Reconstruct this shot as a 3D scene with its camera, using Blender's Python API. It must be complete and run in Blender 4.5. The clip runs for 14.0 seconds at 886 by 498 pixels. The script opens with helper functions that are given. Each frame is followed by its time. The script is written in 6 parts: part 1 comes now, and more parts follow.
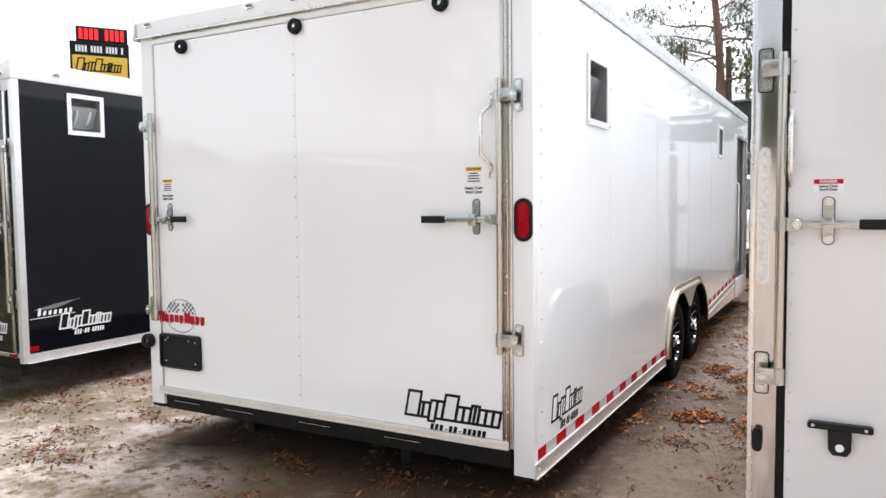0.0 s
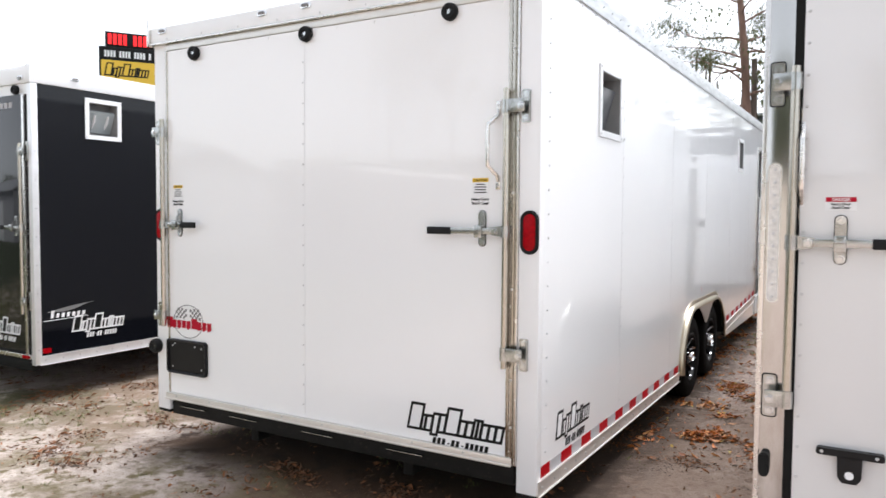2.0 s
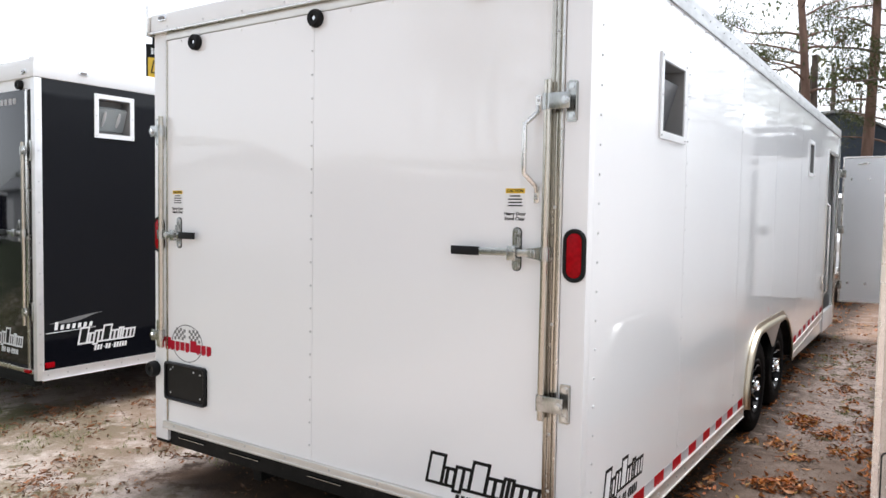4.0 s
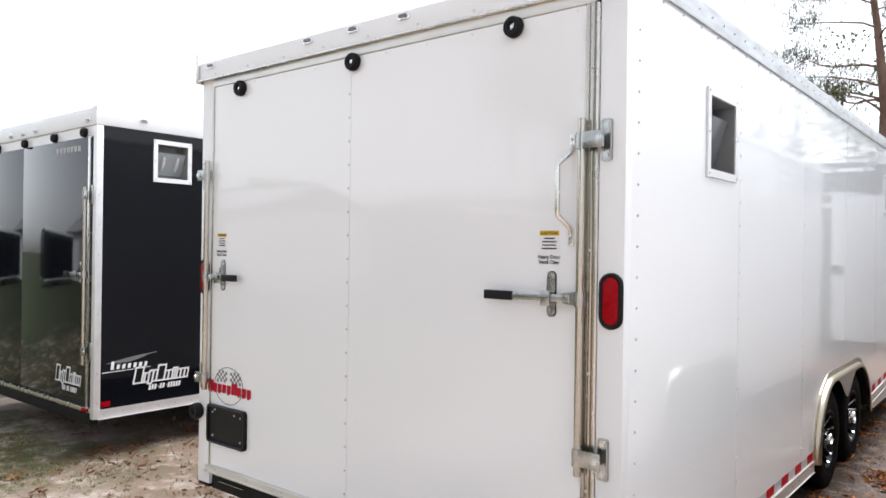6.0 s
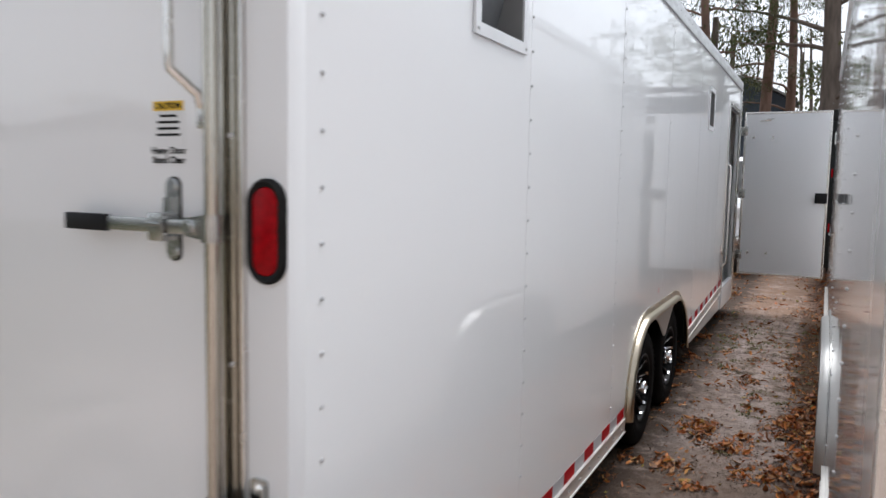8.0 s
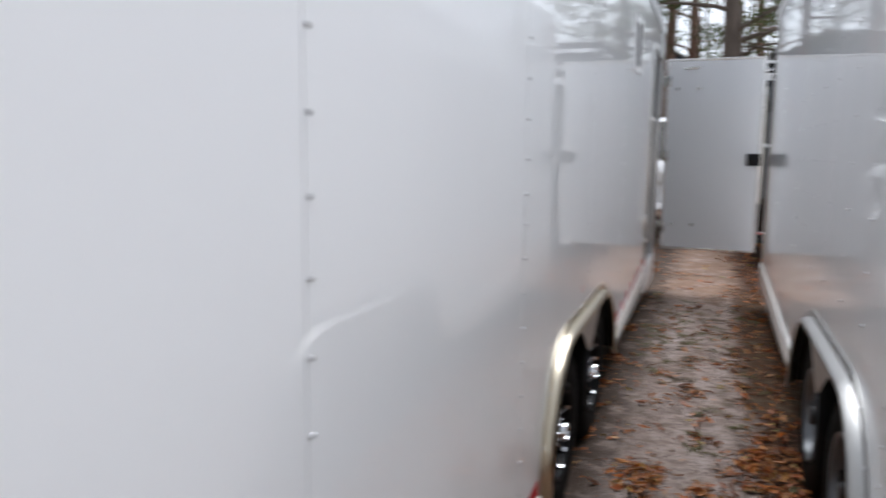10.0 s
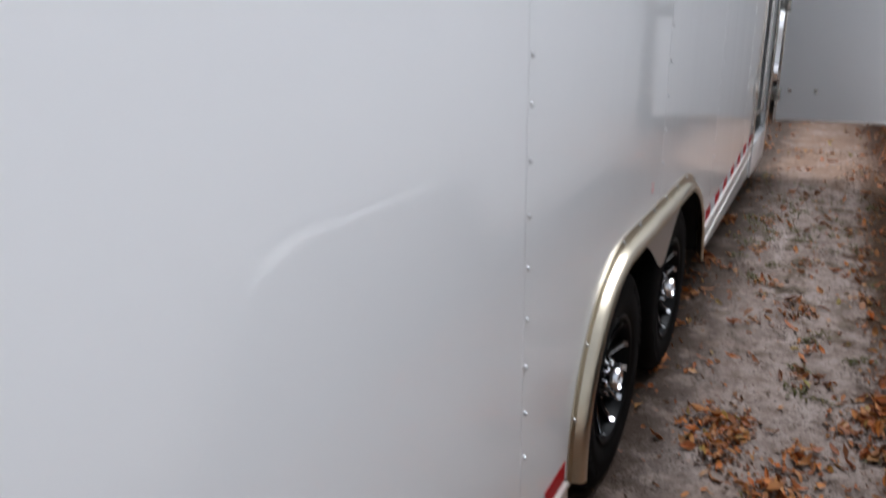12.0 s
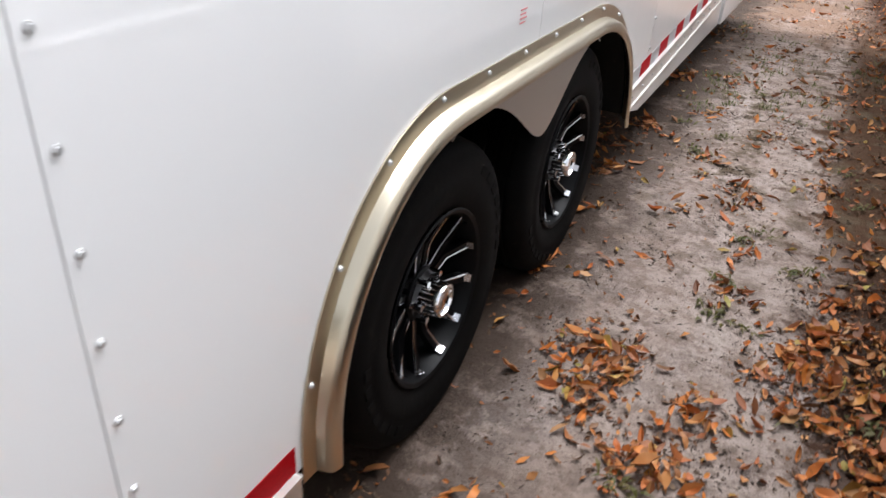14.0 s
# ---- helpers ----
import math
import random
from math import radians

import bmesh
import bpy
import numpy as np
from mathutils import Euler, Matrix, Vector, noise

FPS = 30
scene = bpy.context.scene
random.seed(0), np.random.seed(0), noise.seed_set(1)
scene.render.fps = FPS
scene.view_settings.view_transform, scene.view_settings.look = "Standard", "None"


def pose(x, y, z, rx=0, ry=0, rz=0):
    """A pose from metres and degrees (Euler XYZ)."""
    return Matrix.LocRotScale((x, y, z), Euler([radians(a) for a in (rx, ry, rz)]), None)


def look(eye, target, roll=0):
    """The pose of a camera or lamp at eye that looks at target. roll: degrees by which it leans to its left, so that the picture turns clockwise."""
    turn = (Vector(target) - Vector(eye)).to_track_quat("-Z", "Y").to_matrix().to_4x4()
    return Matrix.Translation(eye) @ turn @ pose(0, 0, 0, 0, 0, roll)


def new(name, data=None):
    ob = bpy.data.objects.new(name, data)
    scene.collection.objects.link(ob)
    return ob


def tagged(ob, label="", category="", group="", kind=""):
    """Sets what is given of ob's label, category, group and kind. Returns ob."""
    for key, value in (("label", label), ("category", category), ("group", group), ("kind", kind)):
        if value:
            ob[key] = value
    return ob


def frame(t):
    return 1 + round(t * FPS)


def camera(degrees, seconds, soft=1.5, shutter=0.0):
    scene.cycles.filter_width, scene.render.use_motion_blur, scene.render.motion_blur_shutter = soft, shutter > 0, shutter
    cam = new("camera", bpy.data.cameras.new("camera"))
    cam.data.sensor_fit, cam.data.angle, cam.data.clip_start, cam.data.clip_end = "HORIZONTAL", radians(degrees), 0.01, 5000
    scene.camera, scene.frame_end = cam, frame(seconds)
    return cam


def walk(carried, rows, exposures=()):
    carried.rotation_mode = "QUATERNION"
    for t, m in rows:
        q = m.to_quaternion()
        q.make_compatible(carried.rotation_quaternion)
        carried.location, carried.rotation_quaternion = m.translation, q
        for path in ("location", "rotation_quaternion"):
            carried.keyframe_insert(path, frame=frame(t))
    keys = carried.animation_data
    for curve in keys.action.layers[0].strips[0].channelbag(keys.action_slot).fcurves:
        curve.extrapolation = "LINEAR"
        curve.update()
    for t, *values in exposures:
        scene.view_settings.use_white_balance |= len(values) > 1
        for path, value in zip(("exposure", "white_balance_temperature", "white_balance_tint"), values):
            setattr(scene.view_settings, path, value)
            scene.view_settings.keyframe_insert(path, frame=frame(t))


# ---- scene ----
cam = camera(62.2, 14.0, 1.5, 0.5)
PATH = [
    (0, (1.268, -3.129, 1.496), (0.299, -1.384, 1.375), -0.6),
    (0.5, (1.272, -3.121, 1.501), (0.326, -1.362, 1.4), -0.2),
    (1, (1.274, -3.139, 1.52), (0.323, -1.38, 1.475), 0.6),
    (1.5, (1.281, -3.115, 1.508), (0.292, -1.378, 1.435), 0.3),
    (2, (1.312, -3.053, 1.507), (0.292, -1.335, 1.409), 0.4),
    (2.2, (1.289, -3.046, 1.503), (0.23, -1.353, 1.4), 0.1),
    (4.3, (1.066, -2.437, 1.584), (-0.081, -0.802, 1.48), 1.4),
    (4.5, (1.104, -2.396, 1.583), (-0.098, -0.8, 1.487), 1.6),
    (5, (1.136, -2.366, 1.581), (-0.103, -0.799, 1.488), 0.2),
    (5.5, (1.138, -2.379, 1.631), (-0.101, -0.809, 1.646), 0.3),
    (6, (1.13, -2.37, 1.597), (-0.138, -0.823, 1.597), 0.8),
    (6.5, (1.113, -2.202, 1.55), (-0.084, -0.605, 1.433), -1.4),
    (7, (0.971, -1.876, 1.549), (-0.053, -0.164, 1.402), 0.1),
    (7.5, (0.889, -1.509, 1.517), (-0.065, 0.235, 1.299), -2.2),
    (7.7, (0.902, -1.335, 1.525), (-0.03, 0.425, 1.343), 0.5),
    (9.8, (0.5, 0.269, 1.469), (-0.313, 2.08, 1.226), 0.2),
    (10, (0.503, 0.386, 1.458), (-0.175, 2.249, 1.19), 0.7),
    (10.5, (0.477, 0.595, 1.474), (0.033, 2.53, 1.23), -0.6),
    (11, (0.469, 0.745, 1.449), (-0.092, 2.635, 1.114), -1.8),
    (11.5, (0.518, 0.946, 1.471), (-0.378, 2.69, 1.074), -0.7),
    (12, (0.479, 1.221, 1.403), (-0.414, 2.903, 0.792), -0.9),
    (12.5, (0.48, 1.489, 1.317), (-0.243, 3.155, 0.478), -1.6),
    (12.9, (0.525, 1.74, 1.234), (-0.374, 3.308, 0.378), -1.3),
    (13, (0.538, 1.788, 1.225), (-0.3, 3.394, 0.378), 1.5),
    (13.5, (0.586, 1.931, 1.208), (-0.223, 3.488, 0.247), 0.9),
    (14, (0.56, 2.092, 1.196), (-0.198, 3.65, 0.197), 3.4),
]
walk(cam, [(t, look(eye, target, roll)) for t, eye, target, roll in PATH], [(0, 1.66, 6220, 10), (2, 1.62, 6210, 10), (5, 1.47, 6200, 10), (6, 1.46, 6210, 10), (6.5, 1.37, 6220, 10), (7, 1.2, 6150, 10), (7.5, 1.06, 6150, 10), (7.7, 0.96, 6150, 10), (10, 0.99, 5990, 10), (11.5, 0.98, 5940, 10), (12.5, 0.89, 5950, 10), (13, 0.98, 6020, 10), (13.5, 1.32, 6100, 10), (14, 1.72, 6150, 10)])

# ---- world and light ----
world = bpy.data.worlds.new("overcast_sky")
scene.world = world
world.use_nodes = True
wn, wl = world.node_tree.nodes, world.node_tree.links
wn.clear()
sky = wn.new("ShaderNodeTexSky")
sky.sky_type, sky.sun_disc = "NISHITA", False
sky.sun_elevation, sky.sun_rotation = radians(67), radians(16)
sky.air_density, sky.dust_density, sky.ozone_density = 1.0, 2.0, 1.0
pale = wn.new("ShaderNodeHueSaturation")
pale.inputs["Saturation"].default_value = 0.17
wbg = wn.new("ShaderNodeBackground")
wbg.inputs["Strength"].default_value = 0.11
wout = wn.new("ShaderNodeOutputWorld")
wl.new(sky.outputs[0], pale.inputs["Color"])
wl.new(pale.outputs[0], wbg.inputs["Color"])
wl.new(wbg.outputs[0], wout.inputs["Surface"])

sun = new("sun", bpy.data.lights.new("sun", "SUN"))
sun.data.energy, sun.data.angle, sun.data.color = 1.95, radians(50), (1.0, 0.98, 0.96)
sun.matrix_world = look((0, 0, 20), Vector((0, 0, 20)) - Vector((0.11, 0.38, 0.92)))


# ---- materials ----
def material(name, color, rough=0.5, metal=0.0, spec=0.5, coat=0.0, var=0.0, var_scale=8.0, bump=0.0, bump_scale=40.0, rough_var=0.0, stretch=(1, 1, 1), fleck=0.0, fleck_scale=120.0, fleck_color=(0.2, 0.17, 0.14)):
    """A surface with grain at two scales: broad colour drift, fine bump and uneven gloss."""
    m = bpy.data.materials.new(name)
    m.use_nodes = True
    n, l = m.node_tree.nodes, m.node_tree.links
    b = n["Principled BSDF"]
    b.inputs["Base Color"].default_value = (*color, 1)
    b.inputs["Roughness"].default_value = rough
    b.inputs["Metallic"].default_value = metal
    b.inputs["Specular IOR Level"].default_value = spec
    b.inputs["Coat Weight"].default_value = coat
    b.inputs["Coat Roughness"].default_value = 0.03
    b.inputs["Coat IOR"].default_value = 1.62
    co = n.new("ShaderNodeTexCoord")
    mp = n.new("ShaderNodeMapping")
    mp.inputs["Scale"].default_value = stretch
    l.new(co.outputs["Object"], mp.inputs["Vector"])
    if var > 0:
        t = n.new("ShaderNodeTexNoise")
        t.inputs["Scale"].default_value, t.inputs["Detail"].default_value = var_scale, 6
        l.new(mp.outputs[0], t.inputs["Vector"])
        r = n.new("ShaderNodeMapRange")
        r.inputs["From Min"].default_value, r.inputs["From Max"].default_value = 0.3, 0.7
        r.inputs["To Min"].default_value, r.inputs["To Max"].default_value = 1 - var, 1 + var
        l.new(t.outputs["Fac"], r.inputs["Value"])
        mul = n.new("ShaderNodeVectorMath")
        mul.operation = "SCALE"
        mul.inputs[0].default_value = color
        l.new(r.outputs[0], mul.inputs["Scale"])
        last = mul.outputs[0]
        if fleck > 0:
            f = n.new("ShaderNodeTexNoise")
            f.inputs["Scale"].default_value, f.inputs["Detail"].default_value = fleck_scale, 3
            l.new(co.outputs["Object"], f.inputs["Vector"])
            fr = n.new("ShaderNodeMapRange")
            fr.inputs["From Min"].default_value, fr.inputs["From Max"].default_value = 0.62, 0.72
            fr.inputs["To Max"].default_value = fleck
            l.new(f.outputs["Fac"], fr.inputs["Value"])
            mx = n.new("ShaderNodeMix")
            mx.data_type = "RGBA"
            l.new(fr.outputs[0], mx.inputs["Factor"])
            l.new(last, mx.inputs["A"])
            mx.inputs["B"].default_value = (*fleck_color, 1)
            last = mx.outputs["Result"]
        l.new(last, b.inputs["Base Color"])
    if rough_var > 0:
        t2 = n.new("ShaderNodeTexNoise")
        t2.inputs["Scale"].default_value, t2.inputs["Detail"].default_value = var_scale * 3, 5
        l.new(mp.outputs[0], t2.inputs["Vector"])
        r2 = n.new("ShaderNodeMapRange")
        r2.inputs["To Min"].default_value, r2.inputs["To Max"].default_value = max(0.02, rough - rough_var), rough + rough_var
        l.new(t2.outputs["Fac"], r2.inputs["Value"])
        l.new(r2.outputs[0], b.inputs["Roughness"])
    if bump > 0:
        t3 = n.new("ShaderNodeTexNoise")
        t3.inputs["Scale"].default_value, t3.inputs["Detail"].default_value = bump_scale, 4
        l.new(mp.outputs[0], t3.inputs["Vector"])
        bp = n.new("ShaderNodeBump")
        bp.inputs["Strength"].default_value, bp.inputs["Distance"].default_value = 1.0, bump
        l.new(t3.outputs["Fac"], bp.inputs["Height"])
        l.new(bp.outputs[0], b.inputs["Normal"])
        if coat > 0:
            l.new(bp.outputs[0], b.inputs["Coat Normal"])
    return m


WHITE = material("white_painted_aluminium", (0.89, 0.89, 0.89), 0.28, coat=1.0, bump=0.0011, bump_scale=4.0, stretch=(1, 1, 0.22))
OFF_WHITE = material("dull_white_ramp_skin", (0.74, 0.735, 0.73), 0.30, coat=0.8, bump=0.0011, bump_scale=4.0, stretch=(1, 1, 0.22))
WHITE_POST = material("white_painted_steel", (0.87, 0.87, 0.87), 0.35, coat=0.4, bump=0.0004, bump_scale=9)
BLACK_PAINT = material("black_painted_aluminium", (0.005, 0.0055, 0.008), 0.07, spec=0.28, var=0.1, var_scale=2, bump=0.0015, bump_scale=2.0)
DOOR_GREY = material("pale_grey_door_skin", (0.89, 0.90, 0.91), 0.40, coat=0.5, bump=0.0006, bump_scale=3)
STEEL = material("polished_stainless", (0.56, 0.55, 0.53), 0.14, metal=1.0, var=0.03, var_scale=2, bump=0.0004, bump_scale=3, rough_var=0.02)
ALU = material("mill_aluminium", (0.78, 0.76, 0.73), 0.26, metal=1.0, var=0.04, var_scale=6, rough_var=0.06, bump=0.0002, bump_scale=20)
RAIL = material("bright_extruded_rail", (0.80, 0.775, 0.74), 0.40, metal=0.8, var=0.05, var_scale=5)
BRIGHT_ALU = material("bright_rolled_aluminium", (0.46, 0.455, 0.44), 0.42, metal=1.0, bump=0.0002, bump_scale=10)
GALV = material("dull_galvanised_trim", (0.50, 0.50, 0.50), 0.38, metal=0.9, var=0.18, var_scale=14, rough_var=0.1, stretch=(1, 0.4, 2))
BLACK_GLOSS = material("gloss_black_ramp_skin", (0.006, 0.0065, 0.009), 0.06, spec=0.5, coat=0.35, bump=0.0012, bump_scale=2.0)
ALU_SOFT = material("satin_aluminium", (0.86, 0.86, 0.86), 0.42, metal=0.6, var=0.05, var_scale=9, rough_var=0.1)
FENDER = material("warm_anodised_aluminium", (0.62, 0.55, 0.425), 0.28, metal=1.0, bump=0.0003, bump_scale=10)
SKIRT = material("dull_aluminium_skirt", (0.62, 0.59, 0.55), 0.38, metal=1.0, bump=0.0006, bump_scale=5)
# Brown tint and upright streaks: reflected trees and ground put into the chrome's colour.
BAR = material("brownish_chrome_bar", (0.52, 0.49, 0.43), 0.20, metal=1.0, var=0.15, var_scale=6, rough_var=0.05, stretch=(1, 1, 0.12))
ZINC = material("zinc_plated_steel", (0.46, 0.465, 0.45), 0.24, metal=1.0, var=0.16, var_scale=18, bump=0.0001, bump_scale=60)
SCREW_METAL = material("bright_screw_head", (0.60, 0.60, 0.60), 0.4, metal=0.5)
BOLT_METAL = material("bright_zinc_bolt", (0.66, 0.67, 0.67), 0.20, metal=1.0)
CHROME = material("chrome", (0.85, 0.85, 0.86), 0.05, metal=1.0)
RUBBER = material("black_rubber", (0.009, 0.009, 0.009), 0.6, spec=0.2, var=0.2, var_scale=20, bump=0.0006, bump_scale=120)
GRIP = material("black_vinyl_grip", (0.010, 0.010, 0.011), 0.45, spec=0.2, var=0.15, var_scale=30)
PLASTIC = material("black_plastic", (0.008, 0.008, 0.009), 0.38, spec=0.25, var=0.15, var_scale=25, bump=0.0003, bump_scale=200)
TYRE = material("tyre_rubber", (0.0050, 0.0047, 0.0046), 0.75, spec=0.08, var=0.25, var_scale=9, bump=0.0006, bump_scale=60, fleck=0.12, fleck_scale=35, fleck_color=(0.05, 0.042, 0.035))
RIM_BLACK = material("gloss_black_alloy", (0.004, 0.004, 0.0045), 0.42, spec=0.12, var=0.1)
MACHINED = material("machined_alloy_edge", (0.55, 0.55, 0.56), 0.20, metal=1.0)
RIM_STEEL = material("grey_steel_rim", (0.13, 0.135, 0.14), 0.34, metal=0.6, var=0.06)
UNDER = material("black_chassis_paint", (0.008, 0.008, 0.0075), 0.6, spec=0.2, var=0.3, var_scale=12, fleck=0.3, fleck_scale=50, fleck_color=(0.06, 0.05, 0.04))
RED_LENS = material("red_lens", (0.32, 0.001, 0.005), 0.25, spec=0.12, var=0.25, var_scale=60)
CLEAR_LENS = material("clear_led_lens", (0.75, 0.73, 0.70), 0.12, coat=1.0, var=0.15, var_scale=60)
AMBER = material("smoked_marker_lens", (0.10, 0.08, 0.07), 0.10, coat=1.0)
INK = material("black_vinyl_print", (0.006, 0.006, 0.006), 0.5, spec=0.2)
VINYL = material("white_vinyl_print", (0.80, 0.80, 0.80), 0.35)
RED_INK = material("red_vinyl_print", (0.42, 0.004, 0.022), 0.5, spec=0.2)
PINK_INK = material("faded_red_print", (0.60, 0.22, 0.22), 0.5, spec=0.2)
GREY_INK = material("grey_vinyl_print", (0.18, 0.18, 0.18), 0.4)
YELLOW_INK = material("yellow_vinyl_print", (0.78, 0.50, 0.03), 0.4)
TAPE_RED = material("red_reflective_tape", (0.36, 0.004, 0.008), 0.5, spec=0.03, var=0.12, var_scale=150)
TAPE_SILVER = material("silver_reflective_tape", (0.42, 0.41, 0.42), 0.4, spec=0.3, var=0.12, var_scale=150)
DARK_IN = material("grey_recess_lining", (0.22, 0.215, 0.21), 0.6, var=0.1)
SMOKE = material("smoked_glass_lens", (0.15, 0.155, 0.16), 0.12, spec=0.5, var=0.15, var_scale=10)
LAMP_GLASS = material("lamp_reflector", (0.40, 0.43, 0.43), 0.35, metal=0.2)
BARK = material("pine_bark", (0.20, 0.125, 0.095), 0.9, var=0.4, var_scale=5, bump=0.03, bump_scale=9, stretch=(1, 1, 0.25))
BARK_GREY = material("grey_bark", (0.15, 0.12, 0.10), 0.9, var=0.4, var_scale=5, bump=0.02, bump_scale=9, stretch=(1, 1, 0.25))
WOOD = material("weathered_pole_wood", (0.16, 0.13, 0.10), 0.9, var=0.25, var_scale=7, stretch=(1, 1, 0.1))
BEIGE = material("beige_metal_siding", (0.55, 0.49, 0.42), 0.6, var=0.05, var_scale=3)
SHED_BLUE = material("blue_grey_siding", (0.06, 0.08, 0.11), 0.6, var=0.12, var_scale=4)
CONCRETE = material("pale_metal_siding", (0.42, 0.42, 0.43), 0.6, var=0.06, var_scale=3)


def island_material(name, colours, rough=0.7, trans=0.0):
    """Each loose piece of a mesh takes its own tint from a ramp."""
    m = bpy.data.materials.new(name)
    m.use_nodes = True
    n, l = m.node_tree.nodes, m.node_tree.links
    b = n["Principled BSDF"]
    b.inputs["Roughness"].default_value = rough
    g = n.new("ShaderNodeNewGeometry")
    ramp = n.new("ShaderNodeValToRGB")
    el = ramp.color_ramp.elements
    el[0].position, el[0].color = 0.0, (*colours[0], 1)
    el[1].position, el[1].color = 1.0, (*colours[-1], 1)
    for i, c in enumerate(colours[1:-1]):
        el.new((i + 1) / (len(colours) - 1)).color = (*c, 1)
    l.new(g.outputs["Random Per Island"], ramp.inputs[0])
    l.new(ramp.outputs[0], b.inputs["Base Color"])
    if trans > 0:
        tr = n.new("ShaderNodeBsdfTranslucent")
        l.new(ramp.outputs[0], tr.inputs["Color"])
        mix = n.new("ShaderNodeMixShader")
        mix.inputs[0].default_value = trans
        l.new(b.outputs[0], mix.inputs[1])
        l.new(tr.outputs[0], mix.inputs[2])
        l.new(mix.outputs[0], n["Material Output"].inputs["Surface"])
    return m


LITTER = island_material("dry_leaves", [(0.12, 0.044, 0.018), (0.42, 0.115, 0.022), (0.56, 0.185, 0.030), (0.22, 0.070, 0.020), (0.46, 0.20, 0.060), (0.20, 0.070, 0.024), (0.40, 0.105, 0.020), (0.16, 0.075, 0.035), (0.52, 0.26, 0.09), (0.58, 0.17, 0.025), (0.30, 0.26, 0.06)], 0.6)
CRUMBS = island_material("leaf_crumbs", [(0.05, 0.03, 0.02), (0.16, 0.07, 0.03), (0.30, 0.11, 0.03), (0.10, 0.055, 0.032), (0.07, 0.045, 0.03), (0.20, 0.13, 0.08)], 0.8)
YARD_LITTER = island_material("dull_dry_leaves", [(0.09, 0.045, 0.022), (0.22, 0.085, 0.032), (0.13, 0.08, 0.045), (0.32, 0.12, 0.04), (0.08, 0.05, 0.03)], 0.7)
GRASS = island_material("grass", [(0.10, 0.12, 0.035), (0.15, 0.17, 0.055), (0.24, 0.21, 0.10)], 0.7, 0.35)
SPRIG = island_material("green_sprigs", [(0.085, 0.095, 0.022), (0.13, 0.12, 0.035), (0.18, 0.13, 0.05)], 0.6, 0.3)
DEBRIS = island_material("dark_debris", [(0.05, 0.035, 0.028), (0.11, 0.075, 0.055), (0.07, 0.06, 0.05)], 0.9)
NEEDLES = island_material("pine_needles", [(0.035, 0.055, 0.015), (0.06, 0.085, 0.022), (0.10, 0.10, 0.035), (0.08, 0.065, 0.03)], 0.6, 0.25)
FOLIAGE = island_material("broad_leaves", [(0.05, 0.075, 0.025), (0.09, 0.115, 0.04), (0.14, 0.14, 0.06), (0.08, 0.08, 0.035)], 0.55, 0.35)


